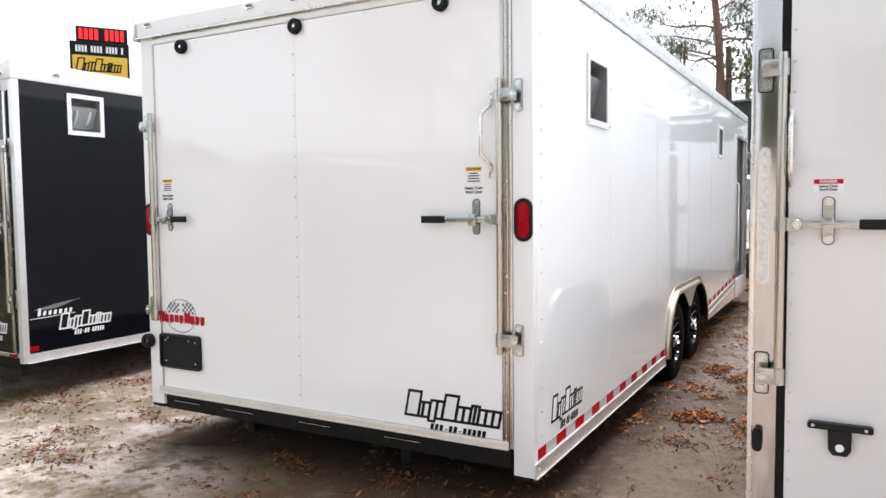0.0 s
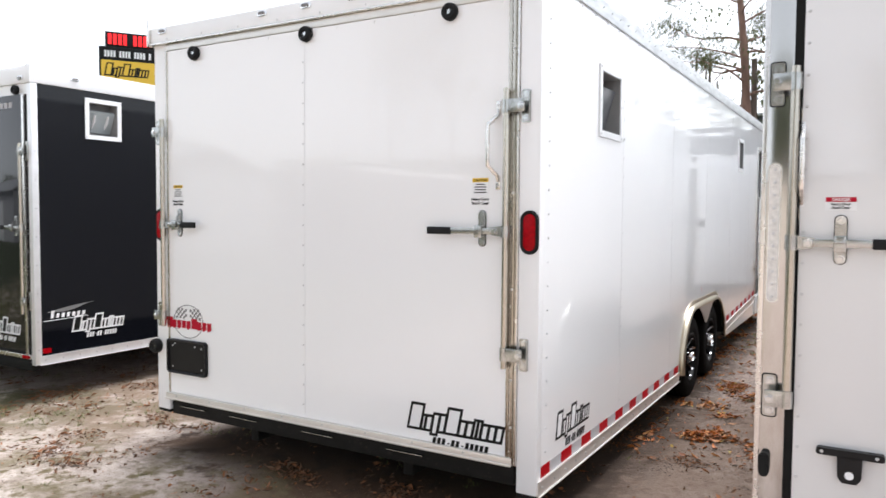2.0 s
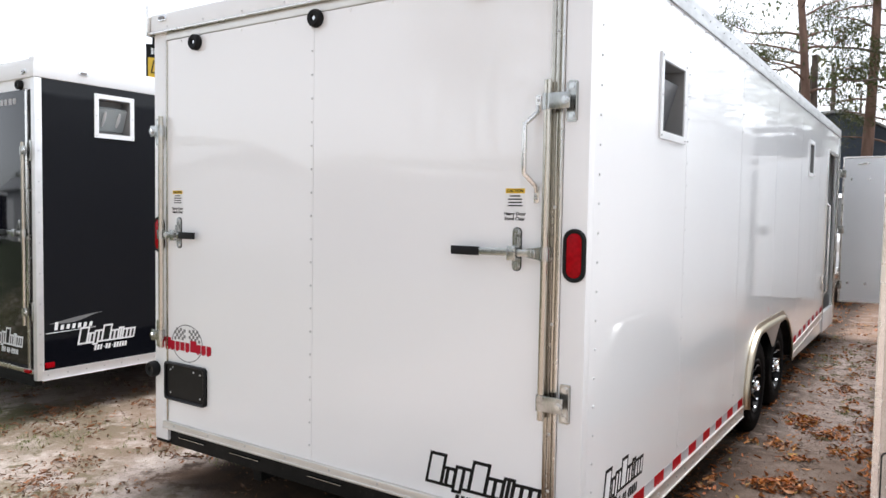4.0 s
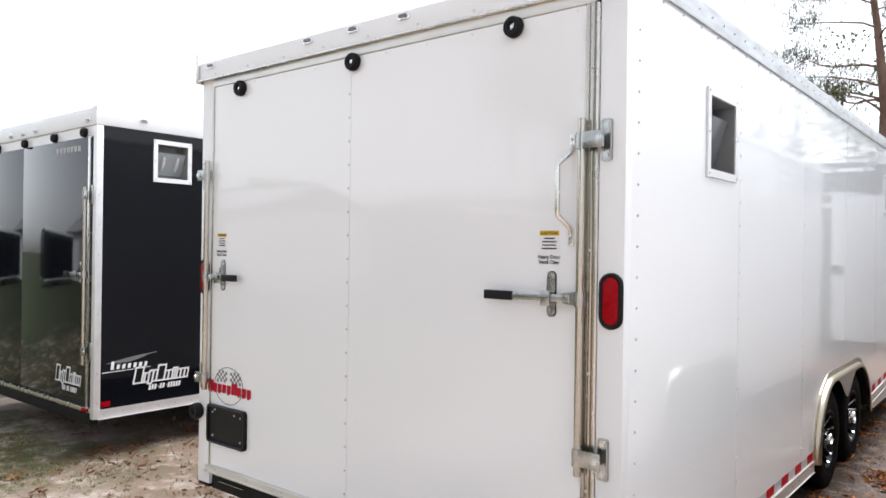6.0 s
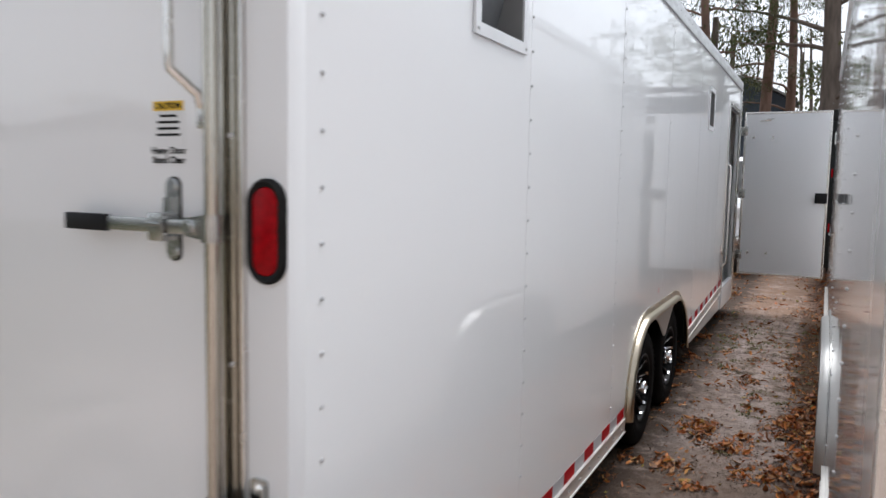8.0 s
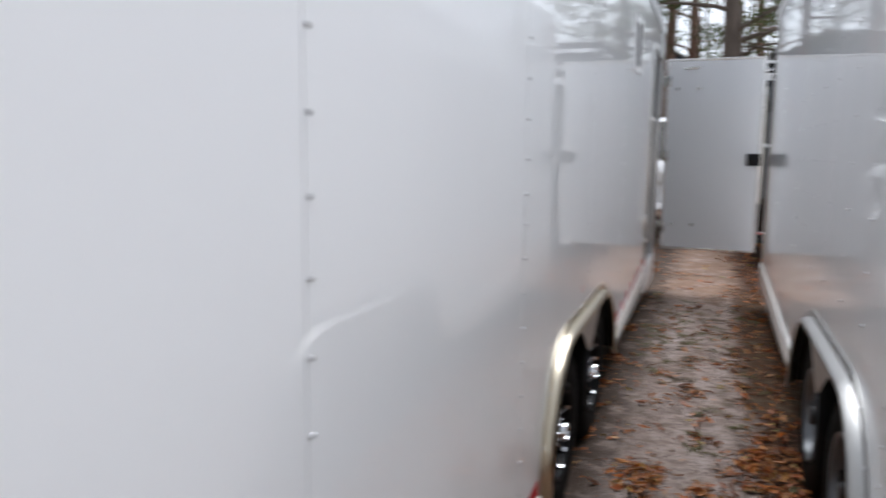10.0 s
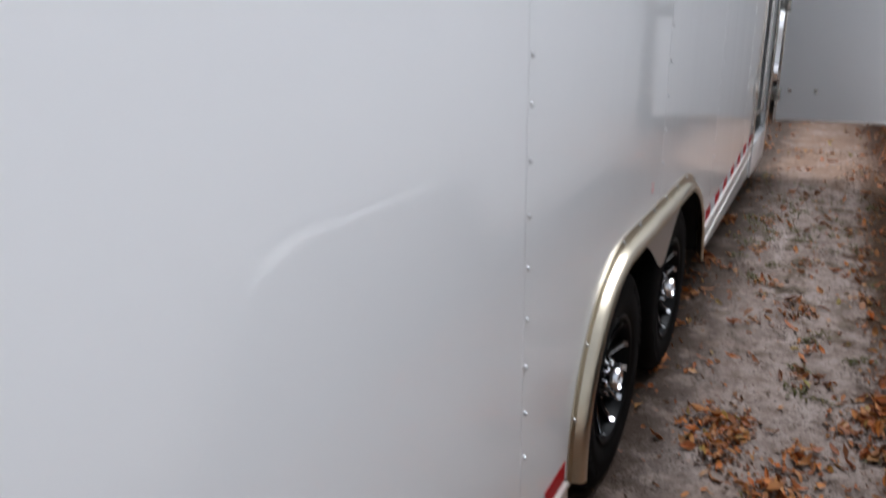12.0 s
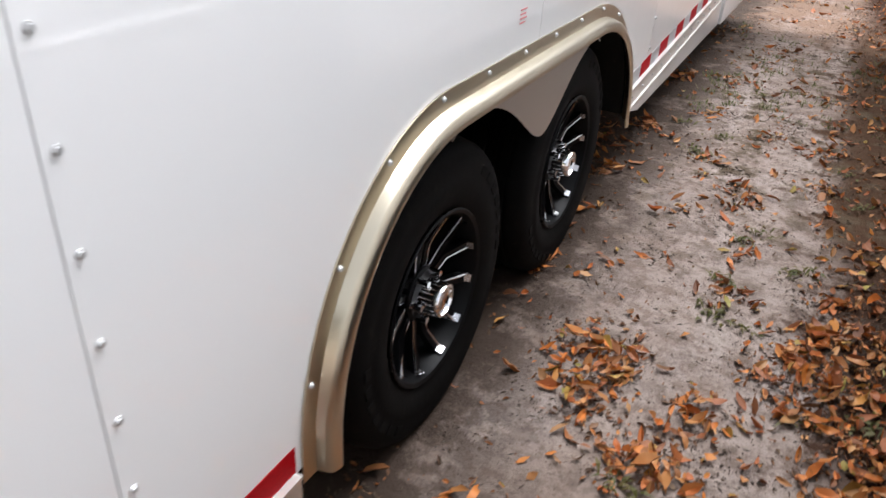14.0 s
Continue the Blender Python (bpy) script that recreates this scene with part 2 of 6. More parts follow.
def ground_material():
    m = bpy.data.materials.new("sandy_soil")
    m.use_nodes = True
    n, l = m.node_tree.nodes, m.node_tree.links
    b = n["Principled BSDF"]
    b.inputs["Roughness"].default_value = 0.95
    b.inputs["Specular IOR Level"].default_value = 0.15
    co = n.new("ShaderNodeTexCoord")

    def tex(scale, detail, lo, hi, rough=0.55):
        t = n.new("ShaderNodeTexNoise")
        t.inputs["Scale"].default_value, t.inputs["Detail"].default_value, t.inputs["Roughness"].default_value = scale, detail, rough
        l.new(co.outputs["Object"], t.inputs["Vector"])
        r = n.new("ShaderNodeMapRange")
        r.inputs["From Min"].default_value, r.inputs["From Max"].default_value = lo, hi
        l.new(t.outputs["Fac"], r.inputs["Value"])
        return r.outputs[0], t.outputs["Fac"]

    def mix(fac, a, c):
        x = n.new("ShaderNodeMix")
        x.data_type = "RGBA"
        l.new(fac, x.inputs["Factor"])
        l.new(a, x.inputs["A"])
        x.inputs["B"].default_value = (*c, 1)
        return x.outputs["Result"]

    base = n.new("ShaderNodeRGB")
    base.outputs[0].default_value = (0.44, 0.36, 0.318, 1)
    big, _ = tex(0.9, 6, 0.46, 0.66)
    mid, _ = tex(5.5, 9, 0.50, 0.66, 0.70)
    smudge, _ = tex(14, 9, 0.50, 0.60, 0.72)
    patchy, _ = tex(7.5, 7, 0.52, 0.61, 0.66)
    smudge_wide, _ = tex(4.0, 7, 0.30, 0.52, 0.7)
    fine, ff = tex(38, 6, 0.52, 0.64, 0.75)
    pale_f, _ = tex(2.3, 7, 0.48, 0.64)
    speck, _ = tex(110, 3, 0.62, 0.70)
    c = mix(pale_f, base.outputs[0], (0.55, 0.47, 0.43))
    k = n.new("ShaderNodeMath")
    k.operation = "MULTIPLY"
    k.inputs[1].default_value = 0.72
    l.new(mid, k.inputs[0])
    c = mix(k.outputs[0], c, (0.24, 0.18, 0.145))
    k2 = n.new("ShaderNodeMath")
    k2.operation = "MULTIPLY"
    k2.inputs[1].default_value = 0.45
    l.new(big, k2.inputs[0])
    c = mix(k2.outputs[0], c, (0.20, 0.14, 0.10))
    k3 = n.new("ShaderNodeMath")
    k3.operation = "MULTIPLY"
    k3.inputs[1].default_value = 0.6
    l.new(fine, k3.inputs[0])
    c = mix(k3.outputs[0], c, (0.17, 0.13, 0.105))
    k4 = n.new("ShaderNodeMath")
    k4.operation = "MULTIPLY"
    k4.inputs[1].default_value = 0.62
    l.new(smudge, k4.inputs[0])
    c = mix(k4.outputs[0], c, (0.165, 0.115, 0.090))
    c = mix(speck, c, (0.10, 0.075, 0.06))
    sep = n.new("ShaderNodeSeparateXYZ")
    l.new(co.outputs["Object"], sep.inputs[0])

    def band(axis, lo, hi, wobble, amount):
        """A mask that grows from lo to hi along an axis, its edge frayed by noise."""
        w = n.new("ShaderNodeMath")
        w.operation = "MULTIPLY_ADD"
        l.new(wobble, w.inputs[0])
        w.inputs[1].default_value = amount
        l.new(sep.outputs[axis], w.inputs[2])
        r = n.new("ShaderNodeMapRange")
        r.interpolation_type = "SMOOTHSTEP"
        r.inputs["From Min"].default_value, r.inputs["From Max"].default_value = lo, hi
        l.new(w.outputs[0], r.inputs["Value"])
        return r.outputs[0]

    def both(p, q):
        x = n.new("ShaderNodeMath")
        x.operation = "MULTIPLY"
        l.new(p, x.inputs[0])
        l.new(q, x.inputs[1])
        return x.outputs[0]

    # Lane between the white trailers: sand coloured darker where sunlight came out too strong.
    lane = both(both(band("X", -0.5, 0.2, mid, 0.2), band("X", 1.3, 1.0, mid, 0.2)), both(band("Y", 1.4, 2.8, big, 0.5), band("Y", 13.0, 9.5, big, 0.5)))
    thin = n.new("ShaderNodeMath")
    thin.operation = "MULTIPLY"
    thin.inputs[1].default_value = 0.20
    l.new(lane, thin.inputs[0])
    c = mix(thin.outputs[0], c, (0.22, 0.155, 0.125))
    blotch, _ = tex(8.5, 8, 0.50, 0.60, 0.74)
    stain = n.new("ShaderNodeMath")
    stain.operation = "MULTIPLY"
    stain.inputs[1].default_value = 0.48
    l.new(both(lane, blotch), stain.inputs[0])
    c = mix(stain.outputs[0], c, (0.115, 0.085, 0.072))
    duff = both(both(band("X", -0.2, 0.1, mid, 0.2), band("X", 1.4, 1.2, mid, 0.2)), both(band("Y", -0.2, 0.7, big, 0.4), band("Y", 3.45, 2.7, mid, 0.5)))
    loose = n.new("ShaderNodeMath")
    loose.operation = "MULTIPLY"
    loose.inputs[1].default_value = 0.72
    l.new(duff, loose.inputs[0])
    c = mix(loose.outputs[0], c, (0.115, 0.076, 0.052))
    bend = both(both(band("Y", 7.0, 7.9, mid, 0.5), band("Y", 16.0, 12.0, big, 1.0)), smudge_wide)
    c = mix(bend, c, (0.21, 0.135, 0.095))
    clean, _ = tex(1.9, 8, 0.36, 0.50, 0.72)
    open_sand = both(both(band("X", 0.2, -0.8, big, 0.6), band("Y", 2.0, 0.6, big, 0.6)), clean)
    bare = n.new("ShaderNodeMath")
    bare.operation = "MULTIPLY"
    bare.inputs[1].default_value = 0.64
    l.new(open_sand, bare.inputs[0])
    c = mix(bare.outputs[0], c, (0.58, 0.50, 0.44))
    c = mix(speck, c, (0.16, 0.12, 0.095))
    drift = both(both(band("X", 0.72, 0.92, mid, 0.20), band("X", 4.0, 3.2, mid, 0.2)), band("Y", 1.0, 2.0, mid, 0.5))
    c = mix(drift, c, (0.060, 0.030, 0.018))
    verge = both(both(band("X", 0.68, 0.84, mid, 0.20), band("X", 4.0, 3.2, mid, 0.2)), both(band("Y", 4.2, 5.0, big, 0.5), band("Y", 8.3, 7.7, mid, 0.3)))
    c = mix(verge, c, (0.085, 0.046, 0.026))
    # Shade beneath the long trailer, put into the soil colour with a frayed edge.
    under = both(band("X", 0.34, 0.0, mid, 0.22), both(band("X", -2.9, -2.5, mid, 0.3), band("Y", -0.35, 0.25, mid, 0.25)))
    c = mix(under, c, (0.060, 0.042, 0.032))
    # Browner litter between the parked trailers; their cast shade is part of this colour.
    gap = both(both(band("X", -4.9, -4.4, mid, 0.3), band("X", -2.4, -2.9, big, 0.8)), both(band("Y", -0.5, 0.3, big, 0.9), smudge_wide))
    c = mix(gap, c, (0.23, 0.17, 0.125))
    # Brown leaf mulch behind the rear, with the trailer's shadow mixed into its colour.
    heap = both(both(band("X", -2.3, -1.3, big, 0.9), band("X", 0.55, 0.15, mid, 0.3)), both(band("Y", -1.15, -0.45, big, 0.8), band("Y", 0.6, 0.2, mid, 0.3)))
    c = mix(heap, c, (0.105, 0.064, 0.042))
    turf, _ = tex(1.5, 9, 0.48, 0.58, 0.72)
    sward = both(both(band("X", 0.3, -0.4, big, 0.8), band("Y", 0.5, -0.2, big, 0.5)), turf)
    soft = n.new("ShaderNodeMath")
    soft.operation = "MULTIPLY"
    soft.inputs[1].default_value = 0.76
    l.new(sward, soft.inputs[0])
    c = mix(soft.outputs[0], c, (0.145, 0.118, 0.062))
    yard = both(both(band("X", 0.2, -0.6, big, 0.8), band("Y", 0.4, -0.3, big, 0.5)), patchy)
    c = mix(yard, c, (0.15, 0.118, 0.066))
    mulch = both(both(both(band("X", 0.0, 0.25, mid, 0.1), band("X", 1.3, 1.1, mid, 0.1)), both(band("Y", 3.8, 5.4, big, 0.5), band("Y", 8.0, 7.2, big, 0.5))), patchy)
    c = mix(mulch, c, (0.115, 0.085, 0.055))
    patch = both(both(band("X", -3.0, -4.6, big, 0.8), band("Y", 1.5, 0.2, big, 0.8)), smudge_wide)
    c = mix(patch, c, (0.085, 0.078, 0.040))
    lawn = both(band("Y", -7.0, -10.0, big, 3.0), band("X", -5.0, -9.0, big, 2.0))
    c = mix(lawn, c, (0.035, 0.042, 0.020))
    wood = band("Y", 15.0, 19.0, big, 3.0)
    c = mix(wood, c, (0.10, 0.065, 0.04))
    west = band("X", -7.0, -10.0, big, 2.0)
    c = mix(west, c, (0.035, 0.042, 0.020))
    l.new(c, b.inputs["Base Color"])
    bp = n.new("ShaderNodeBump")
    bp.inputs["Distance"].default_value = 0.012
    l.new(ff, bp.inputs["Height"])
    l.new(bp.outputs[0], b.inputs["Normal"])
    return m


SOIL = ground_material()


# ---- mesh helpers ----
def box(bm, x0, x1, y0, y1, z0, z1, bevel=0.0, seg=2):
    r = bmesh.ops.create_cube(bm, size=1.0, matrix=Matrix.Translation(((x0 + x1) / 2, (y0 + y1) / 2, (z0 + z1) / 2)) @ Matrix.Diagonal((abs(x1 - x0), abs(y1 - y0), abs(z1 - z0), 1)))
    if bevel:
        es = list({e for v in r["verts"] for e in v.link_edges})
        bmesh.ops.bevel(bm, geom=es, offset=bevel, segments=seg, affect="EDGES", profile=0.6)
    return bm


def rod(bm, p0, p1, r0, r1=None, seg=16, caps=True):
    p0, p1 = Vector(p0), Vector(p1)
    d = p1 - p0
    bmesh.ops.create_cone(bm, cap_ends=caps, segments=seg, radius1=r0, radius2=r0 if r1 is None else r1, depth=d.length,
                          matrix=Matrix.Translation((p0 + p1) / 2) @ d.to_track_quat("Z", "Y").to_matrix().to_4x4())
    return bm


def tube(bm, pts, r, seg=8):
    """A round bar bent along points; r may be one radius or one for each point."""
    pts = [Vector(p) for p in pts]
    rr = r if isinstance(r, (list, tuple)) else [r] * len(pts)
    rings = []
    for i, p in enumerate(pts):
        d = (pts[min(i + 1, len(pts) - 1)] - pts[max(i - 1, 0)]).normalized()
        a = d.orthogonal().normalized() if i == 0 else (rings_a - d * rings_a.dot(d)).normalized()
        rings_a = a
        c = d.cross(a)
        rings.append([bm.verts.new(p + rr[i] * (math.cos(k * math.tau / seg) * a + math.sin(k * math.tau / seg) * c)) for k in range(seg)])
    for a, c in zip(rings, rings[1:]):
        for k in range(seg):
            bm.faces.new((a[k], a[(k + 1) % seg], c[(k + 1) % seg], c[k]))
    bm.faces.new(rings[0][::-1])
    bm.faces.new(rings[-1])
    return bm


def slab(bm, outline, x0, x1, axis="x"):
    """An outline extruded between two planes. axis x: outline in (y, z); axis y: outline in (x, z)."""
    def at(a, b, v):
        return (v, a, b) if axis == "x" else (a, v, b)
    f = [bm.verts.new(at(a, b, x0)) for a, b in outline]
    g = [bm.verts.new(at(a, b, x1)) for a, b in outline]
    k = len(outline)
    bm.faces.new(f)
    bm.faces.new(g[::-1])
    for i in range(k):
        bm.faces.new((f[i], g[i], g[(i + 1) % k], f[(i + 1) % k]))
    bmesh.ops.recalc_face_normals(bm, faces=bm.faces[:])
    return bm


def round_rect(w, h, r, seg=6, cx=0.0, cy=0.0):
    out = []
    for sx, sy, a0 in ((1, 1, 0), (-1, 1, 90), (-1, -1, 180), (1, -1, 270)):
        for i in range(seg + 1):
            a = radians(a0 + 90 * i / seg)
            out.append((cx + sx * (w / 2 - r) + r * math.cos(a), cy + sy * (h / 2 - r) + r * math.sin(a)))
    return out


def smooth(me, angle=35):
    me.polygons.foreach_set("use_smooth", [True] * len(me.polygons))
    me.set_sharp_from_angle(angle=radians(angle))


def mesh_of(name, bm, mat, soft=True):
    me = bpy.data.meshes.new(name)
    bm.normal_update()
    bm.to_mesh(me)
    bm.free()
    if soft:
        smooth(me)
    me.materials.append(mat)
    return me


def part(name, bm, mat, parent, label=""):
    ob = new(name, mesh_of(name, bm, mat))
    ob.parent = parent
    return tagged(ob, label) if label else ob


def shared(name, me, parent, m):
    ob = new(name, me)
    ob.parent = parent
    ob.matrix_basis = m
    return ob


def thing(name, label, category, at=(0, 0, 0), rz=0, group="", kind=""):
    ob = new(name)
    ob.empty_display_size = 0.2
    ob.matrix_basis = pose(*at, 0, 0, rz)
    return tagged(ob, label, category, group, kind)


def B():
    return bmesh.new()


def lettering(name, text, size, mat, parent, m, label=""):
    """Flat lettering in the built-in font, in the xy plane of m, centred."""
    cu = bpy.data.curves.new(name, "FONT")
    cu.body, cu.size, cu.align_x, cu.align_y, cu.extrude = text, size, "CENTER", "CENTER", 0.0004
    cu.offset = size * 0.022
    tmp = bpy.data.objects.new(name, cu)
    scene.collection.objects.link(tmp)
    me = bpy.data.meshes.new_from_object(tmp.evaluated_get(bpy.context.evaluated_depsgraph_get()))
    bpy.data.objects.remove(tmp)
    me.materials.clear()
    me.materials.append(mat)
    ob = new(name, me)
    ob.parent, ob.matrix_basis = parent, m
    return tagged(ob, label) if label else ob


def rear_pose(x, y, z):
    """Writing that faces -y."""
    return pose(x, y, z, 90, 0, 0)


# ---- trailer building blocks ----
W = 2.59


def screw_mesh(name, mat, r=0.0065):
    """A hex washer-head screw, flat on z = 0."""
    bm = B()
    rod(bm, (0, 0, 0), (0, 0, 0.0015), r * 1.25, r * 1.15, 10)
    rod(bm, (0, 0, 0.0015), (0, 0, 0.0048), r * 0.85, r * 0.72, 6)
    return mesh_of(name, bm, mat)


SCREW = screw_mesh("screw", SCREW_METAL, 0.0048)
SCREW_WHITE = screw_mesh("screw_white", WHITE_POST, 0.005)
BOLT = screw_mesh("bolt", BOLT_METAL, 0.0130)
TO_REAR = pose(0, 0, 0, 90, 0, 0)
TO_SIDE = {1: pose(0, 0, 0, 0, 90, 0), -1: pose(0, 0, 0, 0, -90, 0)}


def screws(parent, places, turn, me=SCREW, name="screw"):
    for p in places:
        shared(name, me, parent, Matrix.Translation(p) @ turn)


def screw_row(parent, places, turn, r=0.0055, mat=SCREW_METAL, name="screw_row"):
    """A run of screws on a sheet."""
    screws(parent, places, turn, SCREW_WHITE if mat is WHITE_POST else SCREW)



def arch(yc, inset, n=10):
    """Outline of a tandem wheel arch, rear to front, drawn in by inset: quarter ellipses joined by a straight top."""
    flat, z0, rz, rear, front = 0.432, 0.30, 0.482 - inset, 0.458 - inset, 0.538 - inset
    turn = [i / n * math.pi / 2 for i in range(n + 1)]
    up = [(yc - flat - rear * math.cos(a), z0 + rz * math.sin(a)) for a in turn]
    down = [(yc + flat + front * math.cos(a), max(z0 + rz * math.sin(a), 0.345)) for a in reversed(turn)]
    return [(yc - flat - rear, 0.245)] + up + down


def holed(bm, y0, y1, z0, z1, hole, xa, xb):
    hy0, hy1, hz0, hz1 = hole
    o = [(y0, z0), (y1, z0), (y1, z1), (y0, z1)]
    i = [(hy0, hz0), (hy1, hz0), (hy1, hz1), (hy0, hz1)]
    v = {}
    for nm, pts in (("o", o), ("i", i)):
        for k, (y, z) in enumerate(pts):
            for s, x in ((0, xa), (1, xb)):
                v[nm, k, s] = bm.verts.new((x, y, z))
    for k in range(4):
        j = (k + 1) % 4
        bm.faces.new((v["o", k, 0], v["o", j, 0], v["i", j, 0], v["i", k, 0]))
        bm.faces.new((v["o", k, 1], v["i", k, 1], v["i", j, 1], v["o", j, 1]))
        bm.faces.new((v["o", k, 0], v["o", k, 1], v["o", j, 1], v["o", j, 0]))
        bm.faces.new((v["i", k, 0], v["i", j, 0], v["i", j, 1], v["i", k, 1]))
    bmesh.ops.recalc_face_normals(bm, faces=bm.faces[:])
    return bm


def side_wall(T, xs, sgn, seams, z0, z1, mat, yc=None, holes=(), door=None):
    """A wall of sheets that butt at the seams, with its wheel arch, recesses and doorway cut out."""
    wall = new("side_wall", mesh_of("side_wall", box(B(), xs - sgn * 0.034, xs - sgn * 0.030, seams[0] + 0.01, seams[0] + 0.03, z0 + 0.03, z1), UNDER))
    wall.parent = T
    g, xi = 0.0012, xs - sgn * 0.03
    cut = arch(yc, 0.02) if yc else []
    for a, b in zip(seams, seams[1:]):
        bm = B()
        a, b = a + g, b - g
        hole = next((h for h in holes if a < h[0] < b), None)
        if door and a < door[0] and b > door[1]:
            slab(bm, [(a, z0), (door[0], z0), (door[0], door[3]), (door[1], door[3]), (door[1], z0), (b, z0), (b, z1), (a, z1)], xs, xi)
        elif hole:
            holed(bm, a, b, z0, z1, hole, xs, xi)
        elif yc and cut[0][0] < b and cut[-1][0] > a:
            inside = [(y, max(z, z0)) for y, z in cut if a < y < b]
            ztop = max(z for _, z in cut)
            low = ([(a, z0)] if cut[0][0] > a else [(a, ztop)]) + inside + ([(b, z0)] if cut[-1][0] < b else [(b, ztop)])
            slab(bm, low + [(b, z1), (a, z1)], xs, xi)
        else:
            slab(bm, [(a, z0), (b, z0), (b, z1), (a, z1)], xs, xi)
        part("panel", bm, mat, wall)
    bm = B()
    for y in seams[1:-1]:
        if not (yc and abs(y - yc) < 1.0):
            box(bm, xi - sgn * 0.001, xi - sgn * 0.02, y - 0.03, y + 0.03, z0, z1)
        else:
            box(bm, xi - sgn * 0.001, xi - sgn * 0.02, y - 0.03, y + 0.03, 0.90, z1)
    part("stud", bm, UNDER, wall)
    return wall


def fender(T, xs, sgn, yc, mat, out=0.037):
    """Rolled flare round both wheels, with its bolts and the skirt between the wheels."""
    f = new("fender")
    f.parent = T
    profile = [(-0.012, 0.001), (-0.012, 0.004), (0.022, 0.0055), (0.024, 0.012), (0.026, 0.022), (0.030, 0.030), (0.036, out - 0.003), (0.044, out - 0.0005), (0.050, out),
               (0.056, out - 0.002), (0.060, out - 0.007), (0.058, out - 0.012), (0.048, out - 0.010), (0.037, 0.024), (0.030, 0.014), (0.018, 0.001)]
    base = arch(yc, 0.0, 16)
    bm = B()
    rings = []
    for i, (y, z) in enumerate(base):
        p, q = base[max(i - 1, 0)], base[min(i + 1, len(base) - 1)]
        t = Vector((q[0] - p[0], q[1] - p[1])).normalized()
        nrm = Vector((t.y, -t.x))
        rings.append([bm.verts.new((xs + sgn * xo, y + nrm.x * off, z + nrm.y * off)) for off, xo in profile])
    k = len(profile)
    for a, b in zip(rings, rings[1:]):
        for j in range(k):
            bm.faces.new((a[j], b[j], b[(j + 1) % k], a[(j + 1) % k]))
    bm.faces.new(rings[0])
    bm.faces.new(rings[-1][::-1])
    bmesh.ops.recalc_face_normals(bm, faces=bm.faces[:])
    part("flare", bm, mat, f, "warm silver rolled aluminium flare")
    ups, dns, n = [], [], 36
    for i in range(n + 1):
        d = -0.45 + 0.90 * i / n
        ups.append((yc + d, 0.734 - 0.03 * max(0.0, abs(d) - 0.40) / 0.05))
        dns.append((yc + d, min(ups[-1][1] - 0.004, 0.734 - 0.180 * math.exp(-abs((d - 0.046) / 0.205) ** 1.75))))
    part("skirt", slab(B(), ups + dns[::-1], xs + sgn * (out - 0.018), xs + sgn * (out - 0.021)), SKIRT, f, "dull aluminium skirt dipping between the wheels")
    edge = arch(yc, -0.001, 16)
    run, last = 0.0, edge[0]
    for p in edge[1:]:
        seg = math.dist(p, last)
        while run + seg > 0.19:
            u = (0.19 - run) / seg
            last = (last[0] + u * (p[0] - last[0]), last[1] + u * (p[1] - last[1]))
            screws(f, [(xs + sgn * 0.005, last[0], last[1])], TO_SIDE[sgn])
            seg, run = math.dist(p, last), 0.0
        run += seg
        last = p
    return f


def wheel_well(T, xs, sgn, yc):
    bm = B()
    inner, outer = arch(yc, 0.034), arch(yc, 0.0205)
    slab(bm, outer + inner[::-1], xs + sgn * 0.003, xs - sgn * 0.36)
    box(bm, xs - sgn * 0.36, xs - sgn * 0.37, inner[0][0], inner[-1][0], 0.2, 0.84)
    part("wheel_well", bm, UNDER, T)


def lathe(bm, profile, seg=48, closed=False):
    """Revolve (radius, x) round the x axis."""
    rings = [[bm.verts.new((x, r * math.cos(k * math.tau / seg), r * math.sin(k * math.tau / seg))) for k in range(seg)] for r, x in profile]
    pairs = list(zip(rings, rings[1:])) + ([(rings[-1], rings[0])] if closed else [])
    for a, b in pairs:
        for k in range(seg):
            bm.faces.new((a[k], a[(k + 1) % seg], b[(k + 1) % seg], b[k]))
    bmesh.ops.recalc_face_normals(bm, faces=bm.faces[:])
    return bm


def tyre_meshes():
    prof = [(0.195, 0.0), (0.212, 0.010), (0.235, 0.014), (0.262, 0.018), (0.268, 0.0155), (0.290, 0.017), (0.312, 0.012), (0.330, 0.003), (0.340, -0.012)]
    for g in (-0.045, -0.082, -0.118, -0.155):
        prof += [(0.345, g + 0.008), (0.336, g + 0.006), (0.336, g - 0.003), (0.345, g - 0.005)]
    prof += [(0.340, -0.185), (0.325, -0.202), (0.28, -0.212), (0.23, -0.208), (0.195, -0.195)]
    bm = lathe(B(), prof, 56, True)
    for k in range(40):
        if k % 20 < 7:
            a = k * math.tau / 40
            m = Matrix.Translation((0.0172, 0.290 * math.cos(a), 0.290 * math.sin(a))) @ Matrix.Rotation(a, 4, "X")
            bmesh.ops.create_cube(bm, size=1, matrix=m @ Matrix.Diagonal((0.0016, 0.020, 0.026, 1)))
    return mesh_of("tyre", bm, TYRE)


TYRE_MESH = tyre_meshes()


